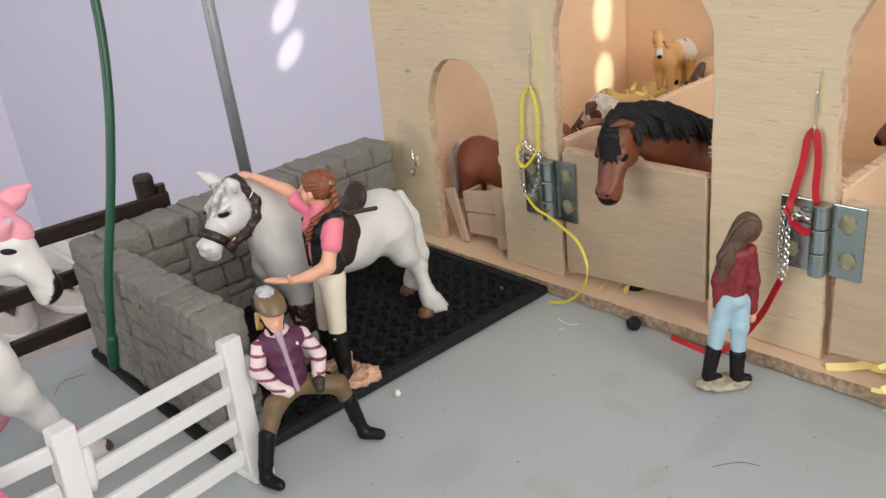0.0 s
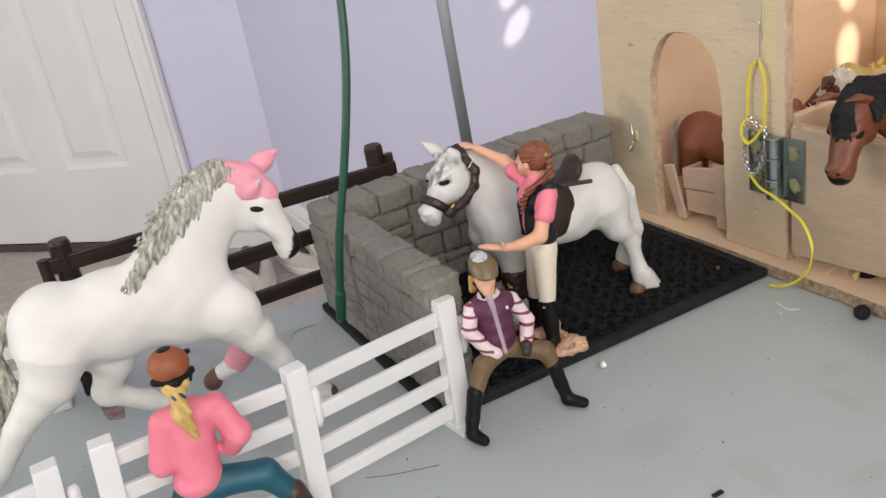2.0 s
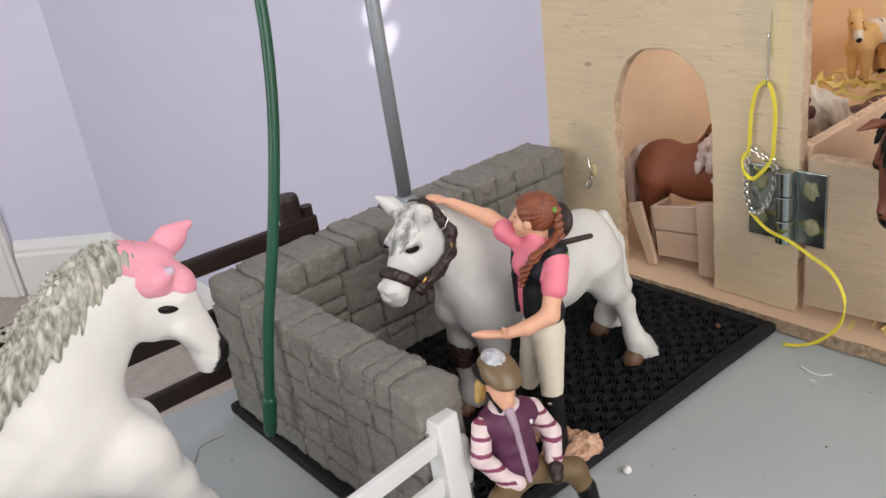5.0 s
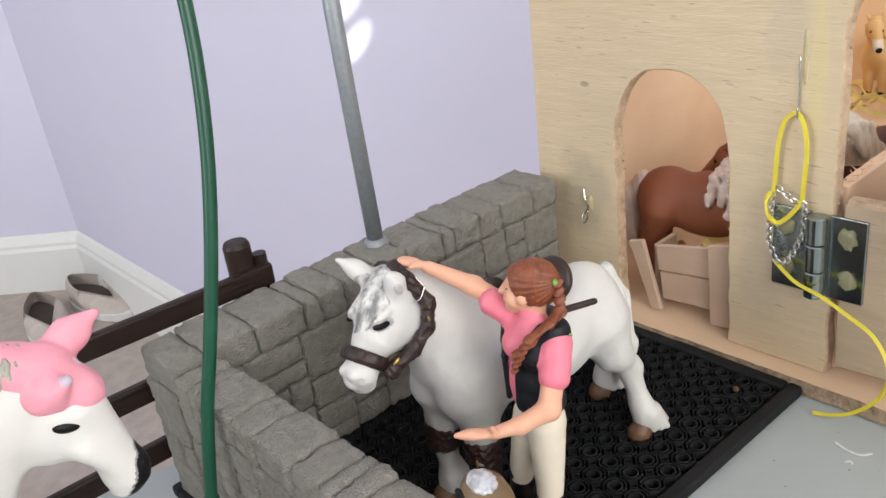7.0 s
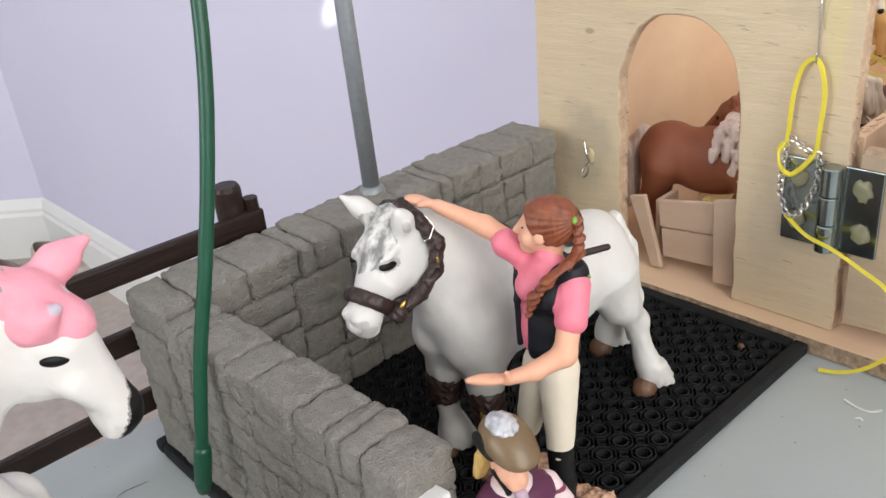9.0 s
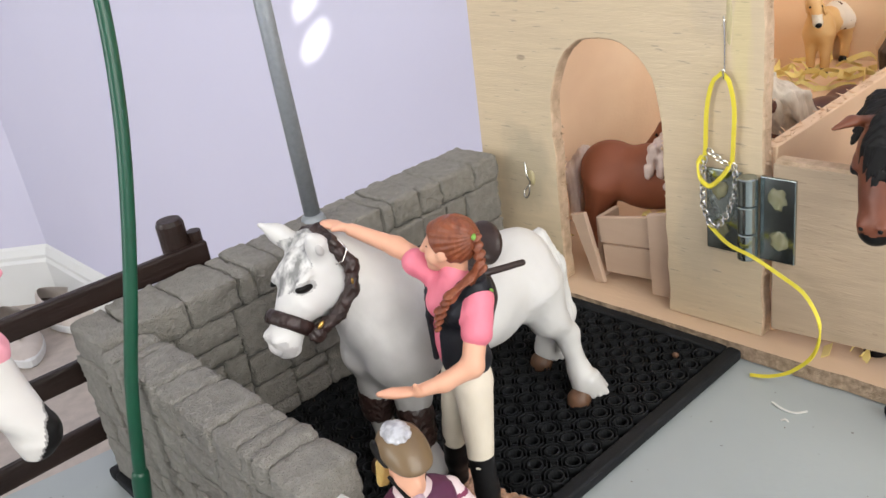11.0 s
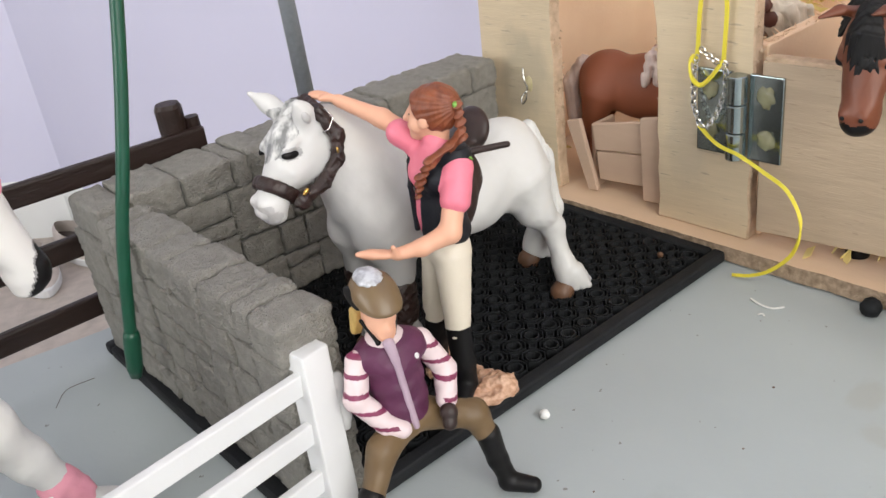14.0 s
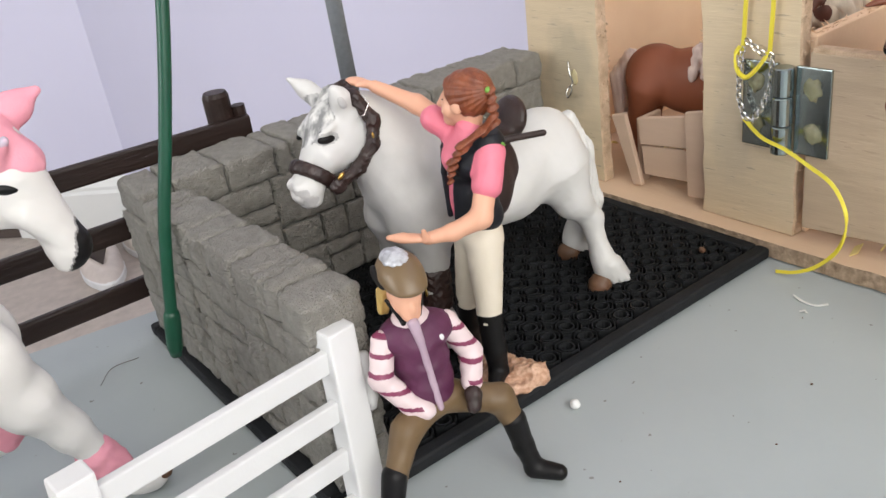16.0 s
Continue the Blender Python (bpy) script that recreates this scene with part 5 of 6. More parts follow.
# ponies in the first stall
def pony(name, coat, hair, m, label, size, head=(0, 0), plaits=0, paints=(), shaggy=False, turn=0.0):
    hx, hz = head
    ct, st = math.cos(radians(turn)), math.sin(radians(turn))
    hd = lambda x, y, z: (38 + (x - 38) * ct - y * st, (x - 38) * st + y * ct, z + hz)
    b = [egg((-22, 0, 46), (17, 14, 15)), egg((0, 0, 45), (20, 14, 15)), egg((20, 0, 46), (15, 13, 15)), cap((24, 0, 52), (40, 0, 68 + hz), 11, 7.5, k=7, squash=(1, 0.8, 1)),
         egg(hd(43, 0, 70), (6.6, 6.6, 7)), cap(hd(44, 0, 69), hd(57, 0, 55), 6.4, 4.4, k=3), egg(hd(58, 0, 53), (4.6, 4.6, 4.4), k=2),
         cap(hd(40, 4, 74), hd(40, 7, 81), 2.2, 0.9, k=1.5), cap(hd(40, -4, 74), hd(40, -7, 81), 2.2, 0.9, k=1.5)]
    b += horse_legs([([(-24, 8, 40), (-30, 8, 22), (-27, 8, 4)], [11, 5.4, 4.4]), ([(-24, -8, 40), (-30, -8, 22), (-27, -8, 4)], [11, 5.4, 4.4]),
                     ([(22, 7, 38), (22, 7, 22), (22, 7, 4)], [9, 5, 4.2]), ([(22, -7, 38), (22, -7, 22), (22, -7, 4)], [9, 5, 4.2])], None)
    if plaits:
        b.append(egg((0, 0, 38), (24, 13, 14)))
    rr = random.Random(len(label))
    sp = 6.2 if size < 0.6 else 9.5
    hairs = []
    for i in range(16):
        t = i / 15
        p = (18 + 22 * t, 0, 60 + 15 * t + hz * t)
        for sgn in (-1, 1):
            hairs.append(cap(p, (p[0] - 2, sgn * sp, p[2] - 5), 0.29 * sp, 0.25 * sp))
            hairs.append(cap((p[0] - 2, sgn * sp, p[2] - 5), (p[0] - 4 - rr.uniform(0, 4), sgn * sp * 1.37, p[2] - 6.5 - sp - rr.uniform(0, 4)), 0.25 * sp, 0.14 * sp))
    hairs += [cap((-37, 0, 54), (-44, 1, 42), 4, 6), cap((-44, 1, 42), (-44, 0, 14), 6, 4), cap(hd(41, 0, 77), hd(49, 0, 69), 3.4, 1.8), cap(hd(40, -3, 77), hd(47, -4, 68), 3, 1.6), cap(hd(40, 3, 77), hd(47, 4, 68), 3, 1.6)]
    for i in range(plaits):
        for sgn in (-1, 1):
            hairs += [cap((6 + 6.5 * i - j, sgn * (11.6 + 0.7 * j), 62 - 5.2 * j + 0.8 * i), (7.5 + 6.5 * i - 2 * j, sgn * (12.4 + 0.7 * j), 58.5 - 5.2 * j + 0.8 * i), 2.9, 2.2) for j in range(3)] + [egg((8 + 6.5 * i, sgn * 5, 63 + i), (4.2, 7.0, 3.0))]
    if shaggy:
        hairs += [egg(hd(41.5, 1.5, 71.5), (6.8, 7.2, 7.4), k=2), egg((33, -1, 67), (9.5, 10.5, 10.5), k=3), egg((26, 0, 63), (10, 11, 9), k=3)]
        b += [q for s in (-1, 1) for q in (cap(hd(41, s * 5, 75), hd(43, s * 11, 75), 2.6, 3.0, k=1), cap(hd(43, s * 11, 75), hd(44, s * 15, 71), 3.0, 1.2, k=1))]
        for i in range(40):
            u, v = rr.uniform(-1, 1), rr.uniform(0, 1)
            side = (25 + 14 * v, 10.5 * u, 70 + 3 * v)
            hairs.append(cap(side, (side[0] - 1, 12.5 * u, side[2] - rr.uniform(8, 16)), 2.2, 0.8))
            hairs.append(cap(hd(41, 1.5 * u, 78), hd(48 + 2 * v, 6.5 * u, 72 - 9 * v), 2.4, 0.9))
    dark = [egg(hd(60.4, 0, 52), (3.2, 3.2, 3.2)), egg(hd(49, 4.9, 67), (1.6, 1.4, 1.5)), egg(hd(49, -4.9, 67), (1.6, 1.4, 1.5))] + [q for x, y in ((-26, 8), (-26, -8), (23, 7), (23, -7)) for q in hoof((x, y, 3.4))]
    return figure(name, [(coat, b, 4.0, 0.8, None, None, paints), (hair, hairs, 1.0, 0.9, strands(1.6, 0.3)), (DARKMARK, dark, 0.8, 0.7)], m, label, "toy horse", "ponies in the stall", size)


PALEMANE = paint("pale_pink_mane", (0.74, 0.62, 0.56), (0.45, 0.33, 0.29), 0.6, scale=330, stretch=(1, 1, 0.3), bump=0.8, blend=0.4)
pony("toy_foal", CHESTNUT, CHESTNUT, facing(0.086, 0.050, -0.2, 0.98, SILL + 0.0006), "chestnut toy foal standing behind the pony", 0.72)
pony("toy_pony", CHESTNUT, PALEMANE, facing(0.050, 0.071, 0.25, -0.968, SILL + 0.004), "chestnut toy pony with a pale mane behind the straw bin", 0.84, (0, -2), 3)
PALETAN = paint("pale_tan_hair", (0.72, 0.48, 0.22), (0.60, 0.34, 0.12), 0.6, scale=330, bump=0.5)
pony("toy_foal", TANCOAT, PALETAN, facing(0.238, 0.077, -0.97, -0.06, 0.0462), "tan toy foal with a spotted white rump in the stall", 0.57, (0, 3), 0, [(SPOTTED, lambda p: (p[:, 0] < -2 + 3 * np.sin(p[:, 2] * 0.4)) & (p[:, 2] > 34)), (CREAMHAIR, lambda p: (p[:, 2] < 64) & (p[:, 2] > 50) & (p[:, 0] > 38) & (np.abs(p[:, 1]) > 5))], False, 34.0)
DARKBROWN = paint("dark_brown_coat", (0.115, 0.040, 0.028), (0.075, 0.027, 0.02), 0.5, scale=60, bump=0.15)
ASIDE = radians(-62)
blaze = lambda p: (np.abs((p[:, 0] - 38) * -math.sin(ASIDE) + p[:, 1] * math.cos(ASIDE) + 1.5) < 3.0) & ((p[:, 0] - 38) * math.cos(ASIDE) + p[:, 1] * math.sin(ASIDE) > 9) & (p[:, 2] > 50)
crown = lambda p: (np.abs((p[:, 0] - 38) * -math.sin(ASIDE) + p[:, 1] * math.cos(ASIDE)) < 7.5) & ((p[:, 0] - 38) * math.cos(ASIDE) + p[:, 1] * math.sin(ASIDE) < 13 + 1.5 * np.sin(p[:, 2])) & (p[:, 2] > 50)
pony("toy_pony", DARKBROWN, CREAMHAIR, facing(0.138, 0.034, -0.97, 0.20, SILL + 0.0006), "dark brown toy pony with a white blaze and shaggy cream mane", 0.88, (0, 0), 0, [(CREAMHAIR, blaze), (CREAMHAIR, crown)], True, -62.0)
DUN = paint("dun_coat", (0.60, 0.40, 0.24), (0.52, 0.33, 0.19), 0.5, scale=60, bump=0.12)
pony("toy_pony", DUN, BROWNHAIR, facing(0.204, 0.017, 0.97, -0.1, 0.0462), "dun toy pony with a dark tail in the stall", 0.64)


# ---- toy riders ----
def doll(name, groups, label):
    return figure(name, groups, pose(0, 0, 0), label, "toy figure", "toy riders")


def limb(pts, rad):
    return [cap(pts[i], pts[i + 1], rad[i], rad[i + 1]) for i in range(len(pts) - 1)]


# woman grooming the mare: shoulders square to -x, head turned to the horse
HEAD = (-117.2, 21.0, 95.6)
H = turned(HEAD, (-0.5, 0.866))
HT = (0, 0, 120)


def head_axes(p):
    q = p - np.array(HEAD)
    return q[..., 0] * -0.5 + q[..., 1] * 0.866, q[..., 0] * -0.866 - q[..., 1] * 0.5, q[..., 2]


def hair_edge(p):
    a, s, z = head_axes(p)
    return np.maximum(a - (4.4 + np.where(z > 0.5, 0.36, 0.85) * (z - 0.5)), -6.6 - z)


def hair_flow(p):
    a, s, z = head_axes(p)
    return 0.13 * np.sin(np.arctan2(z - 3.0, a + 10) * 34 + 1.5 * np.sin(s * 0.5)) + 0.06 * grain(p, 1.6)


def vest_edge(p):
    x, y, z = p[..., 0], p[..., 1], p[..., 2]
    near = np.where(z > 74, 23.4 - (z - 74) * 0.56, 23.4)
    return np.maximum(np.minimum(np.minimum(y - near, 29.2 - y), -(x + 116.5)), np.maximum(57.2 - z + 0.10 * (y - 20), z - 86.5))


def torso(e):
    return [egg((-118.6, 21.4, 78), (6.0 + e, 10.0 + e, 9.0 + e)), egg((-119.2, 21.8, 65), (5.6 + e, 9.0 + e, 12 + e)), cap((-117.4, 13.6, 82.8), (-117.4, 28.6, 83.6), 3.4 + e, 3.4 + e),
            egg((-122.2, 17.4, 77.6), (3.3 + e, 3.6 + e, 3.4 + e)), egg((-122.2, 24.6, 77.8), (3.3 + e, 3.6 + e, 3.4 + e))]


folds = lambda p: 0.14 * grain(p, 0.75)
doll("toy_rider", [
    (SKIN, [egg(H(-0.4, 0, 0.8), (6.4, 5.2, 6.6), HT), egg(H(3.6, 0, -1.6), (3.9, 4.3, 6.2), HT), cap(H(4.8, 0, -6.0), H(0.8, 0, -4.0), 2.2, 3.0), cap(H(7.2, 0, 0.2), H(8.6, 0, -1.9), 0.7, 0.9), egg(H(7.2, 0, -4.1), (0.9, 1.6, 0.7), HT),
            egg(H(6.2, 0, -6.6), (1.6, 1.7, 1.4), HT), egg(H(1.6, 4.9, -1.6), (1.6, 0.9, 2.1), HT, k=0.7), cap((-117.6, 20.8, 85), H(-1, 0, -4.5), 3.2, 3.0), egg(H(4.6, 3.4, -3.0), (2.0, 1.4, 2.0), HT)]
     + limb([(-118, 31, 86.5), (-121, 40.5, 91.4), (-127.5, 51.6, 97.0)], [3.0, 2.8, 1.9]) + [egg((-130.2, 56.6, 98.6), (3.9, 2.3, 1.3), (0, 10, -62)), cap((-129, 53.4, 98), (-132.4, 53.6, 98.6), 0.9, 0.7)]
     + limb([(-122.2, 10.6, 74.4), (-126.5, 9.5, 65), (-134, 13.4, 62.4), (-140, 17, 61.8)], [3.2, 3.1, 2.4, 1.8]) + [egg((-144.2, 19.2, 62.9), (5.2, 2.2, 1.3), (0, 12, -28)), cap((-146.4, 20.3, 63.6), (-149.8, 22.0, 64.4), 1.25, 0.75), cap((-141.4, 15.9, 62.6), (-142.2, 15.6, 65.2), 0.9, 0.75)], 1.4, 0.35),
    (PINK, torso(0) + [cap((-118, 28.2, 84.2), (-121, 33.2, 88.2), 4.0, 3.9), cap((-118.4, 12.2, 80.8), (-122.4, 10.4, 73.2), 4.2, 4.4), cap((-118, 20.6, 83), (-118.2, 21, 87), 4.4, 3.6)], 2.0, 0.35, folds),
    (VEST, torso(0.55) + [egg((-119, 20.6, 60.5), (6.6, 8.8, 5.5)), cap((-117.2, 14.2, 83.6), (-117.2, 27.6, 84.4), 4.4, 4.4)], 2.0, 0.35, None, vest_edge),
    (CREAM, [egg((-119.4, 19.8, 55), (6.4, 7.2, 6.4))] + limb([(-121, 16.6, 53), (-123.8, 15.0, 28.6)], [5.6, 3.8]) + limb([(-119.6, 23.6, 53), (-119.8, 30.6, 27.6)], [5.6, 3.8]), 1.8, 0.4, lambda p: 0.12 * grain(p, 0.5)),
    (DARKMARK, limb([(-123.8, 15.0, 30), (-123.6, 14.6, 18), (-123.4, 14.2, 10)], [3.9, 3.7, 3.1]) + [cap((-124, 13.8, 9.4), (-128.5, 10.5, 8.4), 3.1, 2.3)] + limb([(-119.8, 30.6, 29), (-118.8, 32.4, 18), (-118, 33.6, 10)], [3.9, 3.6, 3.1])
     + [cap((-118, 34, 9.6), (-123, 34.4, 8.6), 3.0, 2.2)], 1.2, 0.45),
    (AUBURN, [egg(H(-1.0, 0, 1.0), (7.1, 5.9, 7.0), HT), egg(H(3.0, 0, 0.0), (4.8, 5.0, 6.6), HT)], 1.5, 0.3, hair_flow, hair_edge),
    (AUBURN, [cap(H(-8.0, 2.4, 2.6), H(-8.2, 2.8, -2.2), 1.5, 1.5), cap(H(-8.2, 2.8, -2.2), (-115.2, 12.8, 89.2), 1.5, 1.5), cap((-115.2, 12.8, 89.2), (-120.5, 12.2, 88.0), 1.5, 1.5), cap((-120.5, 12.2, 88.0), (-126.4, 14.4, 84.8), 1.5, 1.5), cap((-126.4, 14.4, 84.8), (-127.4, 18.6, 79), 1.5, 1.4),
              cap((-127.2, 18.6, 79), (-127.2, 20.8, 73), 1.6, 1.0)], 1.5, 0.3, lambda p: 0.75 * np.abs(np.sin((p[..., 2] - p[..., 0] * 0.45) * 1.3)) - 0.1 + 0.1 * grain(p, 3.0)),
    (VEST, limb([(-117.6, 28.6, 85.4), (-122.4, 28.2, 81), (-124.0, 27.6, 74), (-123.6, 27.8, 60)], [1.0, 0.9, 0.8, 0.9]), 0.8, 0.35),
    (LIME, [egg(H(-7.4, 2.6, 2.6), (0.9, 1.3, 0.9), HT)], 0.5, 0.3), (LIME, [cap((-116.6, 8.8, 84.0), (-115.2, 9.6, 82.8), 0.45, 0.4), egg((-123.4, 28.6, 62), (0.4, 0.7, 0.9))], 0.5, 0.35),
    (DARKMARK, [egg(H(6.1, 2.9, 0.2), (0.5, 0.4, 0.28), HT)], 0.3, 0.25),
    (ROCK, [egg((-120.5, 12, 6.2), (11, 8.6, 2.6), (0, 0, -35)), egg((-116, 8.0, 7.4), (5.5, 5, 4.0), (0, 0, -35)), egg((-117, 31, 6.2), (9.5, 6.6, 2.4), (0, 0, 20)), egg((-117, 21, 6.0), (6, 9, 2.0))], 2, 0.45,
     lambda p: 0.9 * grain(p, 0.6) + 0.35 * grain(p, 1.6))],
    "toy woman with auburn braid and black vest grooming the horse")

# rider in a purple vest leaning by the wall, head bowed
RIDER = turned((-164.8, -5.6, 64.4), (-0.2, -1.0))
BOW = 7.0
RT = (0, BOW, -101.3)


def bowed(a, s, z):
    c, q = math.cos(radians(BOW)), math.sin(radians(BOW))
    return RIDER(a * c + z * q, s, z * c - a * q)


MAGENTA = paint("magenta_stripe", (0.23, 0.035, 0.095), (0.16, 0.026, 0.07), 0.5, scale=200, bump=0.2)
ZIP = paint("lilac_zip", (0.45, 0.34, 0.41), (0.36, 0.26, 0.33), 0.5, scale=200, bump=0.2)
stripes = lambda p: (np.sin(p[:, 2] * 1.35 + 0.25 * (p[:, 0] + 163)) > 0.70) & (np.abs(p[:, 0] + 163) > 6.5)
rim = lambda p: 3.0 - ((p[..., 2] - 64.4) * math.cos(radians(BOW)) - (0.196 * (p[..., 0] + 164.8) + 0.981 * (p[..., 1] + 5.6)) * math.sin(radians(BOW)))
doll("toy_rider", [
    (SKIN, [egg(bowed(0.4, 0, -0.8), (4.3, 4.3, 6.2), RT), egg(bowed(3.6, 0, -4.4), (1.7, 2.6, 2.6), RT), egg(bowed(5.0, 0, -2.6), (1.1, 0.9, 1.5), RT, k=1), egg(bowed(4.4, 0, -5.2), (0.8, 1.5, 0.6), RT, k=0.8), cap((-163.6, -4.0, 54), bowed(-1.5, 0, -4), 2.8, 2.8)], 1.2, 0.4),
    (HELMET, [egg(bowed(-1.6, 0, 5.0), (6.7, 5.6, 4.9), RT), egg(bowed(1.4, 0, 4.4), (5.7, 5.1, 3.6), RT), egg(bowed(4.6, 0, 3.6), (3.4, 4.1, 1.2), RT)], 2.0, 0.32, None, rim),
    (SILVER, [egg(bowed(-1.8, -0.6, 9.0), (4.2, 3.4, 1.6), RT)], 0.5, 0.3, lambda p: 0.13 * np.sin(np.hypot(p[..., 0] + 163.2, p[..., 1] + 9.2) * 3.6)),
    (DARKMARK, [egg(bowed(-3.4, -4.9, 4.6), (3.4, 1.2, 2.2), RT), egg(bowed(-0.6, -5.4, 3.6), (2.4, 0.7, 0.9), RT), egg(bowed(-3.4, 4.9, 4.6), (3.4, 1.2, 2.2), RT), cap(bowed(0.6, -4.9, -0.6), bowed(3.0, -2.2, -7.2), 0.5, 0.5), cap(bowed(3.0, -2.2, -7.2), bowed(3.0, 2.2, -7.2), 0.5, 0.5), cap(bowed(3.0, 2.2, -7.2), bowed(0.6, 4.9, -0.6), 0.5, 0.5)], 0.8, 0.32),
    (BLOND, [cap(bowed(-5.6, -2.6, -2.4), bowed(-6.6, -3.4, -8.5), 2.2, 1.4)], 0.5, 0.4, lambda p: 0.2 * np.sin(p[..., 0] * 3)),
    (STRIPE, [egg((-163.6, -4.8, 56.0), (4.9, 4.8, 2.6))] + limb([(-171.4, -2.6, 51.6), (-175.2, -4.8, 43.5), (-170.5, -9.4, 35), (-168.0, -11.4, 33.2)], [3.1, 3.1, 2.8, 2.8]) + limb([(-155.0, -7.6, 51.6), (-150.8, -10.4, 41.5), (-154.6, -14.4, 36)], [3.1, 3.1, 2.8]), 0.8, 0.27, lambda p: 0.14 * grain(p, 1.1), None, [(MAGENTA, stripes)]),
    (ZIP, [cap((-166.2, -10.0, 57.4), (-166, -11.4, 53), 1.5, 1.1), cap((-166, -11.4, 53), (-164.6, -13.5, 33), 1.0, 0.9), egg((-167.2, -12.4, 32.6), (1.0, 0.9, 1.1))], 0.5, 0.35),
    (PURPLE, [cap((-163.2, -6.2, 36), (-163.2, -4.8, 49), 7.4, 7.6), egg((-163, -5.0, 52), (10.2, 6.6, 4.6), (0, 0, -20))], 1.8, 0.45, lambda p: 0.2 * np.sin(p[..., 2] * 1.1 + 0.5 * np.sin(p[..., 0] * 0.6)) + 0.1 * grain(p, 1.4)),
    (WHITE, [egg((-160.2, -11.6, 51.2), (1.2, 0.9, 1.3))], 0.4, 0.35),
    (OLIVE, [egg((-163, -7.4, 32), (7.4, 6.4, 4.4))] + limb([(-167, -8.5, 31.2), (-174, -10.4, 29.5), (-181, -12.6, 19.5)], [4.4, 3.8, 3.1]) + limb([(-158, -9.6, 31), (-146.8, -15.2, 26.8), (-145, -17.6, 19)], [4.4, 3.7, 3.1]), 2.0, 0.4, lambda p: 0.14 * grain(p, 0.6)),
    (LEATHER, [egg((-156.4, -16.8, 34), (2.4, 2.4, 2.6)), egg((-157.4, -18, 31.6), (2.0, 1.8, 2.0))], 1.0, 0.45),
    (DARKMARK, limb([(-181, -12.6, 20.5), (-184.8, -14, 10), (-186.4, -14.4, 4.5)], [3.4, 2.9, 2.6]) + [cap((-186, -15, 3.4), (-184.4, -20.6, 2.8), 2.9, 2.3)]
     + limb([(-145, -17.6, 20), (-143.6, -18.8, 11), (-142.6, -20.8, 5)], [3.4, 2.9, 2.6]) + [cap((-142.6, -21, 3.6), (-138.6, -26.6, 2.8), 2.9, 2.3)], 1.0, 0.5)],
    "toy rider in purple vest, striped sleeves and olive helmet")

# rider in a pink jacket behind the white fence
doll("toy_rider", [
    (SKIN, [egg((-289, -6.4, 76.5), (5.2, 5.4, 6.4)), cap((-289.6, -8.4, 67), (-289.6, -8.4, 72), 3.0, 3.0), egg((-283.6, -9.0, 76), (0.9, 1.2, 1.9)), egg((-277, -12, 43), (2.2, 3, 2.2))], 1.5, 0.5),
    (RUSTCAP, [egg((-289.6, -8.0, 79.8), (6.9, 6.9, 6.2))], 1.0, 0.45, lambda p: 0.08 * grain(p, 1.2)),
    (DARKMARK, [cap((-295.8, -9.6, 76.0), (-289.6, -14.6, 75.6), 1.4, 1.4), cap((-289.6, -14.6, 75.6), (-283.4, -10.4, 76.0), 1.4, 1.4), cap((-283.4, -10.4, 76.0), (-284, -5.6, 70), 0.7, 0.6), egg((-289.6, -8.0, 85.4), (2.6, 2.6, 0.8)), cap((-285, -3.4, 79.4), (-281.6, -0.6, 78.4), 1.6, 1.0)], 1.0, 0.45),
    (BLOND, [egg((-289.8, -11.6, 73.6), (4.8, 4.0, 3.4)), cap((-290.4, -14.4, 70.6), (-291.4, -18.6, 66), 2.6, 3.2), cap((-291.4, -18.6, 66), (-289.6, -19.2, 57), 3.2, 1.4)], 1.5, 0.4, lambda p: 0.3 * np.sin(p[..., 0] * 2.2 + p[..., 2] * 1.1) + 0.1 * grain(p, 1.6)),
    (TEAL, [cap((-290.5, -14.9, 70.1), (-290.6, -15.2, 69.8), 2.6, 2.6)], 0.5, 0.4),
    (PINK, [cap((-291.6, -11.4, 36), (-289.4, -10, 57), 7.8, 7.8), egg((-288.6, -10.4, 61), (10.0, 6.2, 5.0), (0, 0, -14)), egg((-292.6, -11.6, 36), (8.4, 7.8, 5.4))] + limb([(-297.4, -9.4, 60.5), (-301.5, -9.6, 46), (-296, -3, 42)], [4.6, 4.4, 3.8])
     + limb([(-279.8, -12, 61), (-275.6, -16.6, 50), (-278.4, -12.8, 44)], [4.6, 4.4, 3.8]), 2.2, 0.45, lambda p: 0.18 * grain(p, 0.55)),
    (TEAL, [egg((-291, -11.6, 31.5), (8.8, 7.6, 5.4))] + limb([(-296.4, -11, 31), (-303, -10, 21), (-307, -13, 10)], [5.8, 5.0, 4.1]) + limb([(-285.6, -13, 32), (-270.6, -16.4, 29.5), (-263.0, -19.4, 17.5)], [5.8, 5.1, 4.1]), 2.2, 0.5, lambda p: 0.12 * grain(p, 0.6)),
    (DARKBOOT, limb([(-263.4, -19.2, 19), (-258.4, -22, 4.5)], [4.7, 3.5]) + [cap((-258.4, -22, 3.6), (-252.6, -22, 3), 3.0, 2.3)] + limb([(-306.6, -12.8, 12), (-309.4, -15, 4.5)], [4.6, 3.5]) + [cap((-309.4, -15, 3.6), (-312, -10.5, 3), 3.0, 2.3)], 1, 0.5)],
    "toy rider in pink jacket and rust cap by the fence")

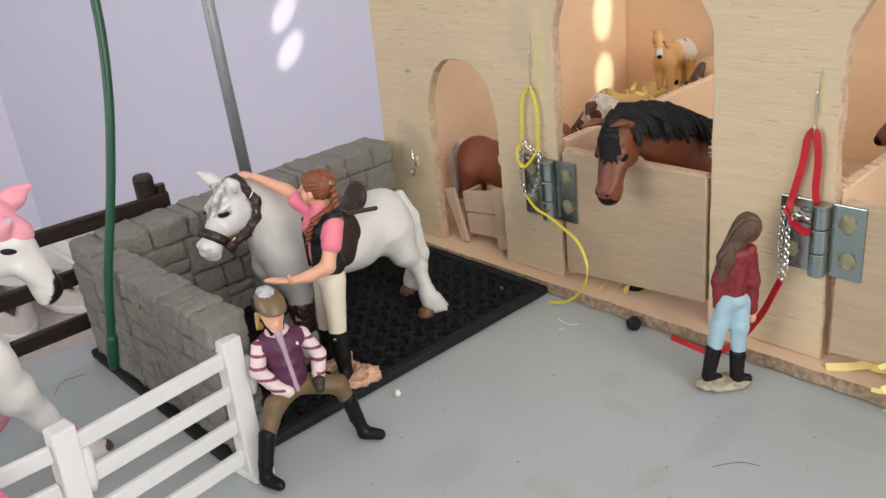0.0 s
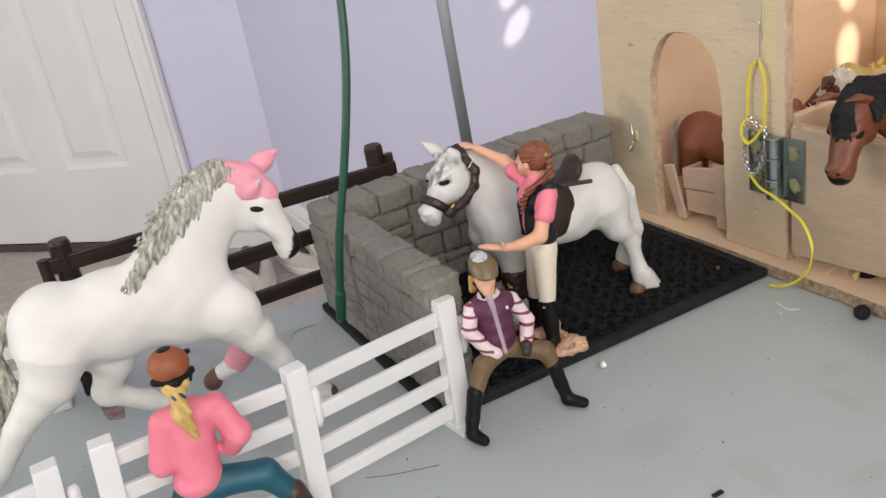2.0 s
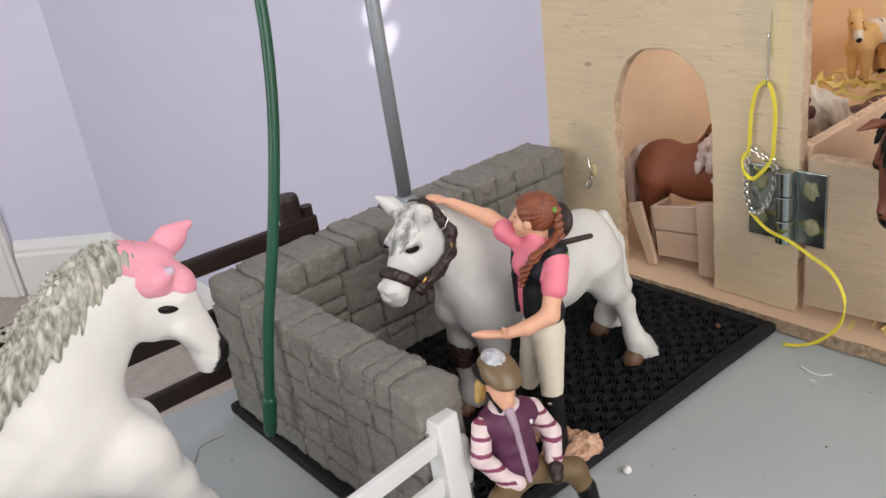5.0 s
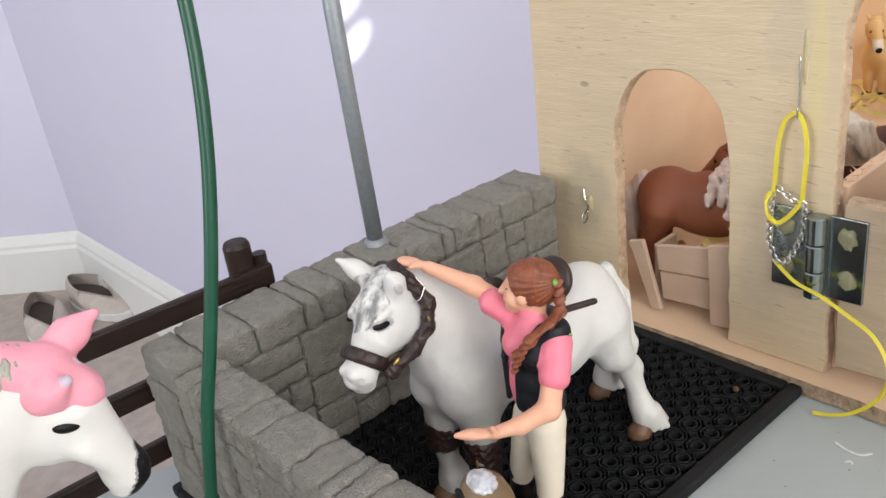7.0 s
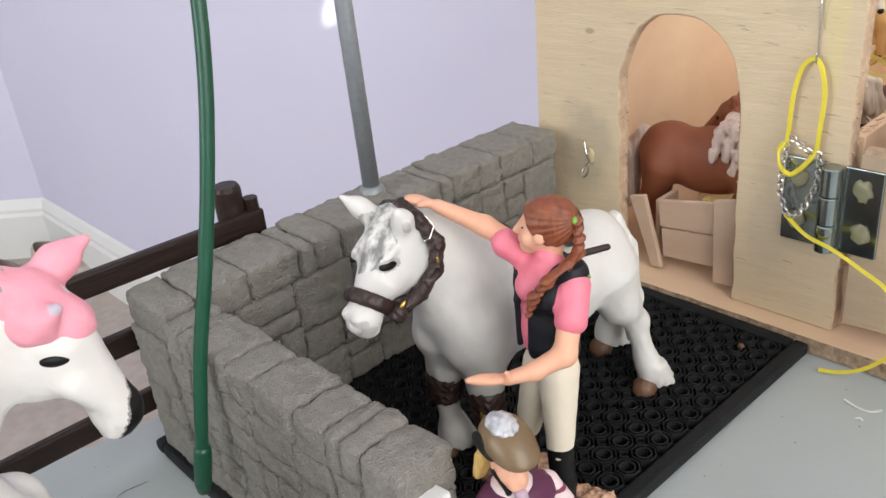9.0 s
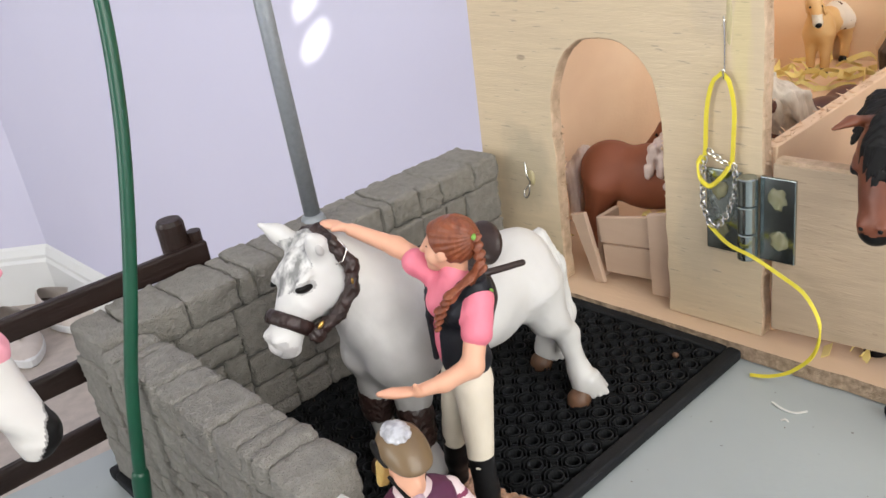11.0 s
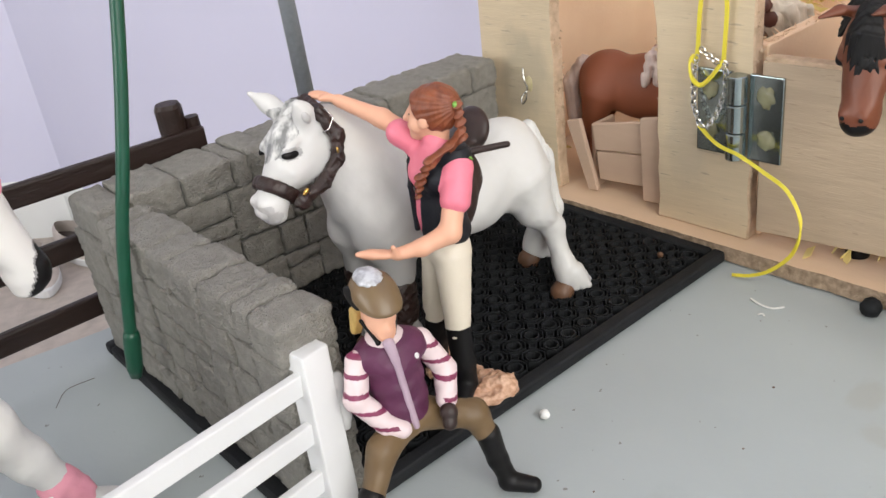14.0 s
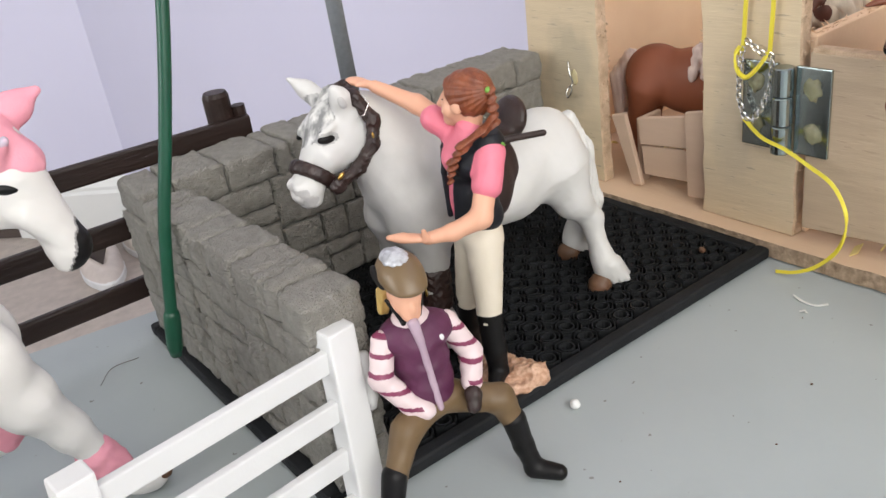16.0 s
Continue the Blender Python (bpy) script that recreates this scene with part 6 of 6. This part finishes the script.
# girl in a maroon jacket by the stable
doll("toy_girl", [
    (SKIN, [egg((-10.4, -118.2, 69), (4.0, 4.2, 5.4)), egg((-10.4, -120.2, 30.5), (1.6, 1.8, 2.8)), egg((-18.6, -109.8, 33), (1.5, 1.8, 2.6))], 1.0, 0.45),
    (BROWNHAIR, [egg((-11.6, -117.4, 70.5), (5.2, 5.4, 6.2)), cap((-13.8, -115.4, 68), (-17.4, -112.3, 58), 4.2, 3.8), cap((-17.4, -112.3, 58), (-20.4, -110.6, 47), 3.6, 1.7)], 2, 0.4, lambda p: 0.25 * np.sin(p[..., 0] * 2.4 + p[..., 1] * 2.0 + p[..., 2] * 0.3) + 0.12 * grain(p, 1.5)),
    (MAROON, [cap((-15.0, -114.4, 43), (-14.0, -115.2, 58), 4.7, 4.5), egg((-14, -115, 60), (4.8, 5.6, 3.4), (0, 0, 40))] + limb([(-11, -118.2, 60.5), (-10, -119.8, 47), (-10.4, -120.2, 34)], [3.0, 2.8, 2.3]) + limb([(-17, -112, 60), (-19.2, -109.8, 48), (-18.8, -109.8, 36)], [3.0, 2.8, 2.3]), 1.6, 0.4, lambda p: 0.2 * grain(p, 0.9)),
    (DENIM, [egg((-15.4, -114.6, 39.5), (5.2, 5.4, 4.6))] + limb([(-17.4, -112.3, 38), (-20, -110.8, 27), (-22.4, -110.2, 16)], [4.2, 3.6, 3.0]) + limb([(-13.2, -116.6, 38), (-14.6, -117.2, 27), (-16.4, -117.8, 14)], [4.2, 3.6, 3.0]), 1.6, 0.4, lambda p: 0.15 * grain(p, 0.8)),
    (DARKMARK, limb([(-22.4, -110.2, 17), (-25.4, -109.8, 6)], [3.4, 2.8]) + [cap((-25.4, -109.8, 5), (-22.4, -112.8, 4.2), 2.5, 1.9)] + limb([(-16.4, -117.8, 15), (-18.4, -118.8, 5)], [3.4, 2.8]) + [cap((-18.4, -118.8, 4.4), (-14.8, -122.0, 3.6), 2.5, 1.9)], 1, 0.45),
    (PALEROCK, [egg((-22.0, -114.8, 2.4), (11.4, 6.4, 2.2), (0, 0, -42))], 1, 0.45, lambda p: 0.5 * grain(p, 0.7))],
    "toy girl in maroon jacket and jeans by the stable")


# ---- ropes, halters and hooks on the stable front ----
def ribbon(points, wide, thick, across=(0, 1, 0), bm=None):
    """A flat band through the points, its width along across (turned square to its run)."""
    out = bm or bmesh.new()
    pts = [Vector(p) for p in points]
    rows = []
    for i, p in enumerate(pts):
        d = (pts[min(i + 1, len(pts) - 1)] - pts[max(i - 1, 0)]).normalized()
        a = Vector(across) - d * Vector(across).dot(d)
        if a.length < 1e-3:
            a = Vector((0, 0, 1)) - d * d.z
        a.normalize()
        n = d.cross(a)
        rows.append([out.verts.new(p + a * u * wide / 2 + n * v * thick / 2) for u, v in ((-1, -1), (1, -1), (1, 1), (-1, 1))])
    for r, s in zip(rows, rows[1:]):
        for k in range(4):
            out.faces.new((r[k], r[(k + 1) % 4], s[(k + 1) % 4], s[k]))
    out.faces.new(rows[0][::-1])
    out.faces.new(rows[-1])
    return out


def chain(points, step, r, wire, bm=None):
    """Interlocked oval links along a line."""
    out = bm or bmesh.new()
    pts = [Vector(p) for p in points]
    total, marks = 0, [0]
    for a, b in zip(pts, pts[1:]):
        total += (b - a).length
        marks.append(total)
    n = max(2, int(total / step))
    for i in range(n):
        s = (i + 0.5) * total / n
        k = max(j for j in range(len(marks)) if marks[j] <= s)
        k = min(k, len(pts) - 2)
        d = (pts[k + 1] - pts[k]).normalized()
        c = pts[k] + d * (s - marks[k])
        side = Vector((1, 0, 0)) if i % 2 else d.cross(Vector((1, 0, 0))).normalized()
        ring = [c + d * math.cos(a) * step * 0.78 + side * math.sin(a) * r for a in np.linspace(0, 2 * math.pi, 11)]
        tube(ring, wire, 5, out, caps=False)
    return out


def rope_set(name, label, colour, y, z, x, wide, chain_pts, tail, low, group, lead=1.1, bow=1.0, inner=1.0):
    """A toy halter hanging from a hook: wire hook, ribbon loops, chain and lead."""
    t = thing(name, label, "toy halter", group=group)
    top = [(x, y - 0.0005, z), (x, y + 0.0033 * bow, z - 0.004), (x, y + 0.0056 * bow, z - 0.014), (x, y + 0.0064, z - 0.029), (x - 0.001, y + 0.0073, z - 0.034)]
    right = [(x, y - 0.0005, z), (x - 0.0004, y - 0.0034 * inner, z - 0.003), (x - 0.0004, y - 0.0052 * inner, z - 0.012), (x, y - 0.0046 * inner, z - 0.024), (x, y - 0.0042, z - 0.032)]
    part("strap", ribbon(curve_points(top, 5), wide, 0.0007, (0, 1, 0)), colour, t)
    part("strap", ribbon(curve_points(right, 5), wide, 0.0007, (0, 1, 0)), colour, t)
    band = part("noseband", ribbon(curve_points(low, 6), wide * 1.15, 0.0008, (0.6, 0.4, 0.4)), colour, t)
    part("chain", chain(chain_pts, 0.0017, 0.0010, 0.00028), CHROME, band, "fine bright metal chain")
    part("lead", ribbon(curve_points(tail, 8), wide * lead, 0.0006, (0.35, 0.15, 0.9)), colour, t)
    return t


def wire_hook(y, z, high, label="bent wire hook glued to the stable front"):
    h = thing("wire_hook", label, "hook", group="wire hooks")
    x = PX
    part("wire", tube(curve_points([(x - 0.0002, y + 0.0005, z + high), (x - 0.0008, y, z + high * 0.5), (x - 0.0010, y, z + 0.002), (x - 0.0022, y - 0.0006, z - 0.001), (x - 0.0036, y - 0.001, z + 0.0006), (x - 0.0038, y - 0.001, z + 0.003)], 5),
                      0.00032, 8), CHROME, h, smooth=True)
    bm = bmesh.new()
    bmesh.ops.create_uvsphere(bm, u_segments=14, v_segments=8, radius=1)
    for v in bm.verts:
        w = 1 + 0.3 * noise.noise(v.co * 1.9 + Vector((y * 300, 0, z * 300)))
        v.co = Vector((x + v.co.x * 0.00025 * w, y - 0.0012 + v.co.y * 0.0011 * w, z + high * 0.95 + v.co.z * 0.0095 * w))
    part("glue_blob", bm, SMEAR, h, "smear of clear dried glue", smooth=True)
    return h


wire_hook(0.0112, 0.108, 0.020)
rope_set("yellow_halter", "yellow ribbon toy halter with chain hanging from a hook", YELLOW, 0.0118, 0.1092, PX - 0.0026, 0.0014,
         [(0.0065, 0.0178, 0.078), (0.0055, 0.0185, 0.070), (0.005, 0.0182, 0.060), (0.0045, 0.0155, 0.0535), (0.0045, 0.0125, 0.0515), (0.005, 0.0085, 0.058), (0.0055, 0.0055, 0.067), (0.0065, 0.006, 0.0765), (0.0065, 0.0105, 0.077), (0.0065, 0.0165, 0.081)],
         [(0.0045, 0.0155, 0.0525), (0.0015, 0.006, 0.0480), (-0.0005, -0.0045, 0.0462), (-0.002, -0.0150, 0.0425), (-0.0045, -0.0255, 0.0385), (-0.006, -0.0315, 0.0290), (-0.0065, -0.0300, 0.0175), (-0.0065, -0.0225, 0.0080), (-0.0065, -0.0145, 0.0030), (-0.0068, -0.0070, 0.0010)],
         [(0.0065, 0.0190, 0.0785), (0.0050, 0.0200, 0.0755), (0.0042, 0.0185, 0.0705), (0.0040, 0.0150, 0.0682), (0.0042, 0.0115, 0.0708), (0.0052, 0.0085, 0.0750), (0.0065, 0.0078, 0.0775)], "toy halters", 0.9)
wire_hook(-0.1322, 0.1065, 0.016)
rope_set("red_halter", "red ribbon toy halter with chain hanging from a hook", RED, -0.1322, 0.1075, PX - 0.0026, 0.0028,
         [(0.0055, -0.1235, 0.0745), (0.005, -0.1232, 0.060), (0.005, -0.1240, 0.045), (0.0045, -0.1252, 0.0420), (0.0045, -0.1262, 0.050), (0.005, -0.1258, 0.0665), (0.0055, -0.1290, 0.0735), (0.0055, -0.1345, 0.0725)],
         [(0.0045, -0.1245, 0.0425), (0.0035, -0.1225, 0.0370), (0.0015, -0.1185, 0.0260), (-0.0010, -0.1110, 0.0130), (-0.0025, -0.1035, 0.0050), (-0.0030, -0.0950, 0.0012), (-0.0020, -0.0850, 0.0010), (-0.0010, -0.0760, 0.0012)],
         [(0.0060, -0.1240, 0.0745), (0.0050, -0.1280, 0.0690), (0.0042, -0.1335, 0.0665), (0.0046, -0.1370, 0.0690), (0.0060, -0.1370, 0.0740)], "toy halters", 1.1, 0.55, 0.6)
snag = thing("wire_hook", "bent wire hook glued beside the small arch", "hook", group="wire hooks")
part("wire", tube(curve_points([(PX - 0.0002, 0.1090, 0.0615), (PX - 0.002, 0.1070, 0.0565), (PX - 0.0012, 0.1062, 0.0525), (PX - 0.0028, 0.1085, 0.0485), (PX - 0.0044, 0.1068, 0.0462), (PX - 0.004, 0.1048, 0.0485), (PX - 0.0034, 0.1046, 0.0525)], 5), 0.00045, 8), CHROME, snag, smooth=True)
bm = bmesh.new()
bmesh.ops.create_uvsphere(bm, u_segments=16, v_segments=8, radius=1)
for v in bm.verts:
    w = 1 + 0.35 * noise.noise(v.co * 2.1)
    v.co = Vector((PX - 0.0001 + v.co.x * 0.0006 * w, 0.1062 + v.co.y * 0.0022 * w, 0.0545 + v.co.z * 0.0034 * w))
part("glue_blob", bm, SMEAR, snag, "smear of clear dried glue", smooth=True)

# ---- straw bin in the small arch ----
straw_bin = thing("straw_bin", "small raw wood bin filled with yellow shreds in the arch", "toy bin", pose(0, 0, SILL))
z0 = -SILL


def plank(pts, x, thick=0.0022, mat=RAW, name="plank"):
    part(name, slab([(a, b + z0) for a, b in pts], thick, "x", x, 0.0004), mat, straw_bin)


BINWOOD = paint("bin_wood", (0.56, 0.405, 0.30), (0.45, 0.32, 0.23), 0.7, scale=40, stretch=(1, 0.3, 2.0), fine=600, bump=0.4)
plank([(0.0755, 0.0265), (0.0485, 0.0295), (0.0485, 0.0440), (0.0765, 0.0385)], 0.0165, mat=BINWOOD)
plank([(0.0740, 0.0125), (0.0485, 0.0145), (0.0485, 0.0286), (0.0752, 0.0256)], 0.0170, mat=BINWOOD)
plank([(0.0780, 0.0078), (0.0728, 0.0084), (0.0815, 0.0405), (0.0890, 0.0385)], 0.0138, 0.0024, BINWOOD, "batten")
plank([(0.0484, 0.0095), (0.0384, 0.0102), (0.0388, 0.0485), (0.0494, 0.0462)], 0.0138, 0.0024, BINWOOD, "batten")
part("side", slab([(0.0195, 0.0), (0.034, 0.0), (0.034, 0.030), (0.0195, 0.030)], 0.0022, "y", 0.0775, 0.0004), BINWOOD, straw_bin)
part("side", slab([(0.0195, 0.0), (0.034, 0.0), (0.034, 0.034), (0.0195, 0.034)], 0.0022, "y", 0.0400, 0.0004), BINWOOD, straw_bin)


def shreds(name, label, n, lo, hi, seed, colour=STRAW, ln=0.016):
    """Curled strips of yellow paper lying in a heap."""
    rr = random.Random(seed)
    bm = bmesh.new()
    for i in range(n):
        p = Vector([rr.uniform(lo[k], hi[k]) for k in range(3)])
        a = rr.uniform(0, 6.28)
        d = Vector((math.cos(a), math.sin(a), 0))
        l2 = ln * rr.uniform(0.5, 1.2)
        pts = [p, p + d * l2 * 0.35 + Vector((0, 0, rr.uniform(0, 0.003))), p + d * l2 * 0.7 + Vector((0, 0, rr.uniform(-0.001, 0.004))), p + d * l2 + Vector((0, 0, rr.uniform(-0.002, 0.002)))]
        pts = [Vector((q.x, q.y, max(q.z, lo[2] + 0.0004))) for q in curve_points(pts, 3)]
        ribbon(pts, rr.uniform(0.0018, 0.0042), 0.0003, (rr.uniform(-1, 1), rr.uniform(-1, 1), 0.5), bm)
    return tagged(part(name, bm, colour), label, "straw", kind="stuff")


shreds("yellow_shreds", "curled yellow paper shreds as straw in the stall", 90, (0.030, 0.030, SILL + 0.0002), (0.20, 0.115, SILL + 0.006), 1)
shreds("yellow_shreds", "curled yellow paper shreds as straw in the stall", 40, (0.0225, 0.048, 0.024), (0.033, 0.072, 0.034), 2, ln=0.007)
shreds("yellow_shreds", "curled yellow paper shreds as straw in the stall", 90, (0.020, -0.120, SILL + 0.0002), (0.20, -0.010, SILL + 0.005), 3)
shreds("yellow_shreds", "curled yellow paper shreds spilling under the stall door", 80, (0.002, -0.235, SILL + 0.0002), (0.030, -0.165, SILL + 0.009), 4, ln=0.024)
shreds("yellow_shreds", "curled yellow paper shreds spilling under the stall door", 8, (0.0155, -0.040, SILL + 0.0002), (0.024, -0.008, SILL + 0.0012), 5, ln=0.009)
shreds("yellow_shreds", "curled yellow paper shreds heaped in the stall", 34, (0.185, 0.030, 0.0464), (0.245, 0.095, 0.052), 6, ln=0.020)
shreds("yellow_shreds", "curled yellow paper shreds heaped in the stall", 120, (0.06, -0.23, SILL + 0.0002), (0.20, -0.15, 0.085), 7)
ledge = part("hay_ledge", box((0.180, 0.004, SILL + 0.0002), (0.2555, 0.100, 0.046), 0.001), RAW)
tagged(ledge, "raw plywood ledge in the stall carrying a foal", "ledge")
pony("toy_pony", CHESTNUT, PALEMANE, facing(0.120, -0.165, -0.7, 0.7, SILL + 0.03), "chestnut toy pony in the second stall", 0.85)

# ---- small loose things on the board ----
def pompom(name, at, r, colour, label):
    bm = bmesh.new()
    bmesh.ops.create_icosphere(bm, subdivisions=3, radius=r)
    for v in bm.verts:
        v.co *= 1 + 0.14 * noise.noise(v.co * 900)
    ob = part(name, bm, colour, smooth=True)
    ob.location = at
    return tagged(ob, label, "small ball")


pompom("black_ball", (-0.004, -0.057, 0.0035), 0.0035, BLACK, "small fuzzy black ball lying by the stable sill")
pompom("white_bead", (-0.113, -0.0078, 0.0017), 0.0016, PAPER, "small white bead lying beside the mat")
pompom("dirt_crumb", (-0.016, 0.0185, 0.0058), 0.0012, HOOF, "small brown crumb lying on the mat")
chip = part("white_scrap", ribbon(curve_points([(-0.0178, -0.0210, 0.0010), (-0.0190, -0.0256, 0.0006), (-0.0188, -0.0300, 0.0006), (-0.0162, -0.0330, 0.0010)], 5), 0.0007, 0.0004, (1, 1, 0)), PAPER)
tagged(chip, "curved white plastic shaving lying on the board", "scrap")
flake = part("white_scrap", ribbon(curve_points([(-0.0250, -0.0278, 0.0004), (-0.0240, -0.0290, 0.0007), (-0.0245, -0.0302, 0.0004)], 4), 0.0008, 0.0002, (1, 0.4, 0)), PAPER)
tagged(flake, "small torn white flake lying on the board", "scrap")
bit = part("black_scrap", box((-0.1392, -0.1012, 0.0002), (-0.1345, -0.0996, 0.0012), 0.0003), BLACK)
tagged(bit, "tiny black scrap lying on the board", "scrap")
for a, b, c in (((-0.232, -0.006, 0.0004), (-0.222, -0.012, 0.0005), (-0.205, -0.019, 0.0004)), ((-0.071, -0.139, 0.0004), (-0.063, -0.145, 0.0005), (-0.060, -0.152, 0.0004)), ((-0.216, 0.128, 0.0004), (-0.209, 0.136, 0.0005), (-0.199, 0.135, 0.0004))):
    tagged(part("loose_hair", tube(curve_points([a, b, c], 6), 0.00011, 5), BROWNHAIR), "single dark hair lying on the board", "hair")
crumbs = bmesh.new()
rr = random.Random(21)
for i in range(40):
    x, y = rr.uniform(-0.36, 0.0), rr.uniform(-0.24, -0.004)
    s = rr.uniform(0.0001, 0.0003)
    box((x - s, y - s * rr.uniform(0.6, 1.5), 0.0001), (x + s, y + s, 0.0001 + s), 0.0, crumbs)
tagged(part("crumbs", crumbs, HOOF), "scattered tiny crumbs of dirt on the board", "crumbs", kind="stuff")
stain_paint = paint("red_stain", (0.20, 0.09, 0.10), (0.30, 0.26, 0.27), 0.6, scale=160, blend=0.3)
out = []
for i in range(26):
    a = 2 * math.pi * i / 26
    r = 0.0065 * (1 + 0.45 * noise.noise((math.cos(a) * 1.6, math.sin(a) * 1.6, 3)))
    out.append((-0.309 + r * 0.8 * math.cos(a), 0.130 + r * 1.5 * math.sin(a)))
tagged(part("paint_stain", slab(out, 0.0003, "z", 0.0001), stain_paint), "dried dark red paint stain on the board", "stain")
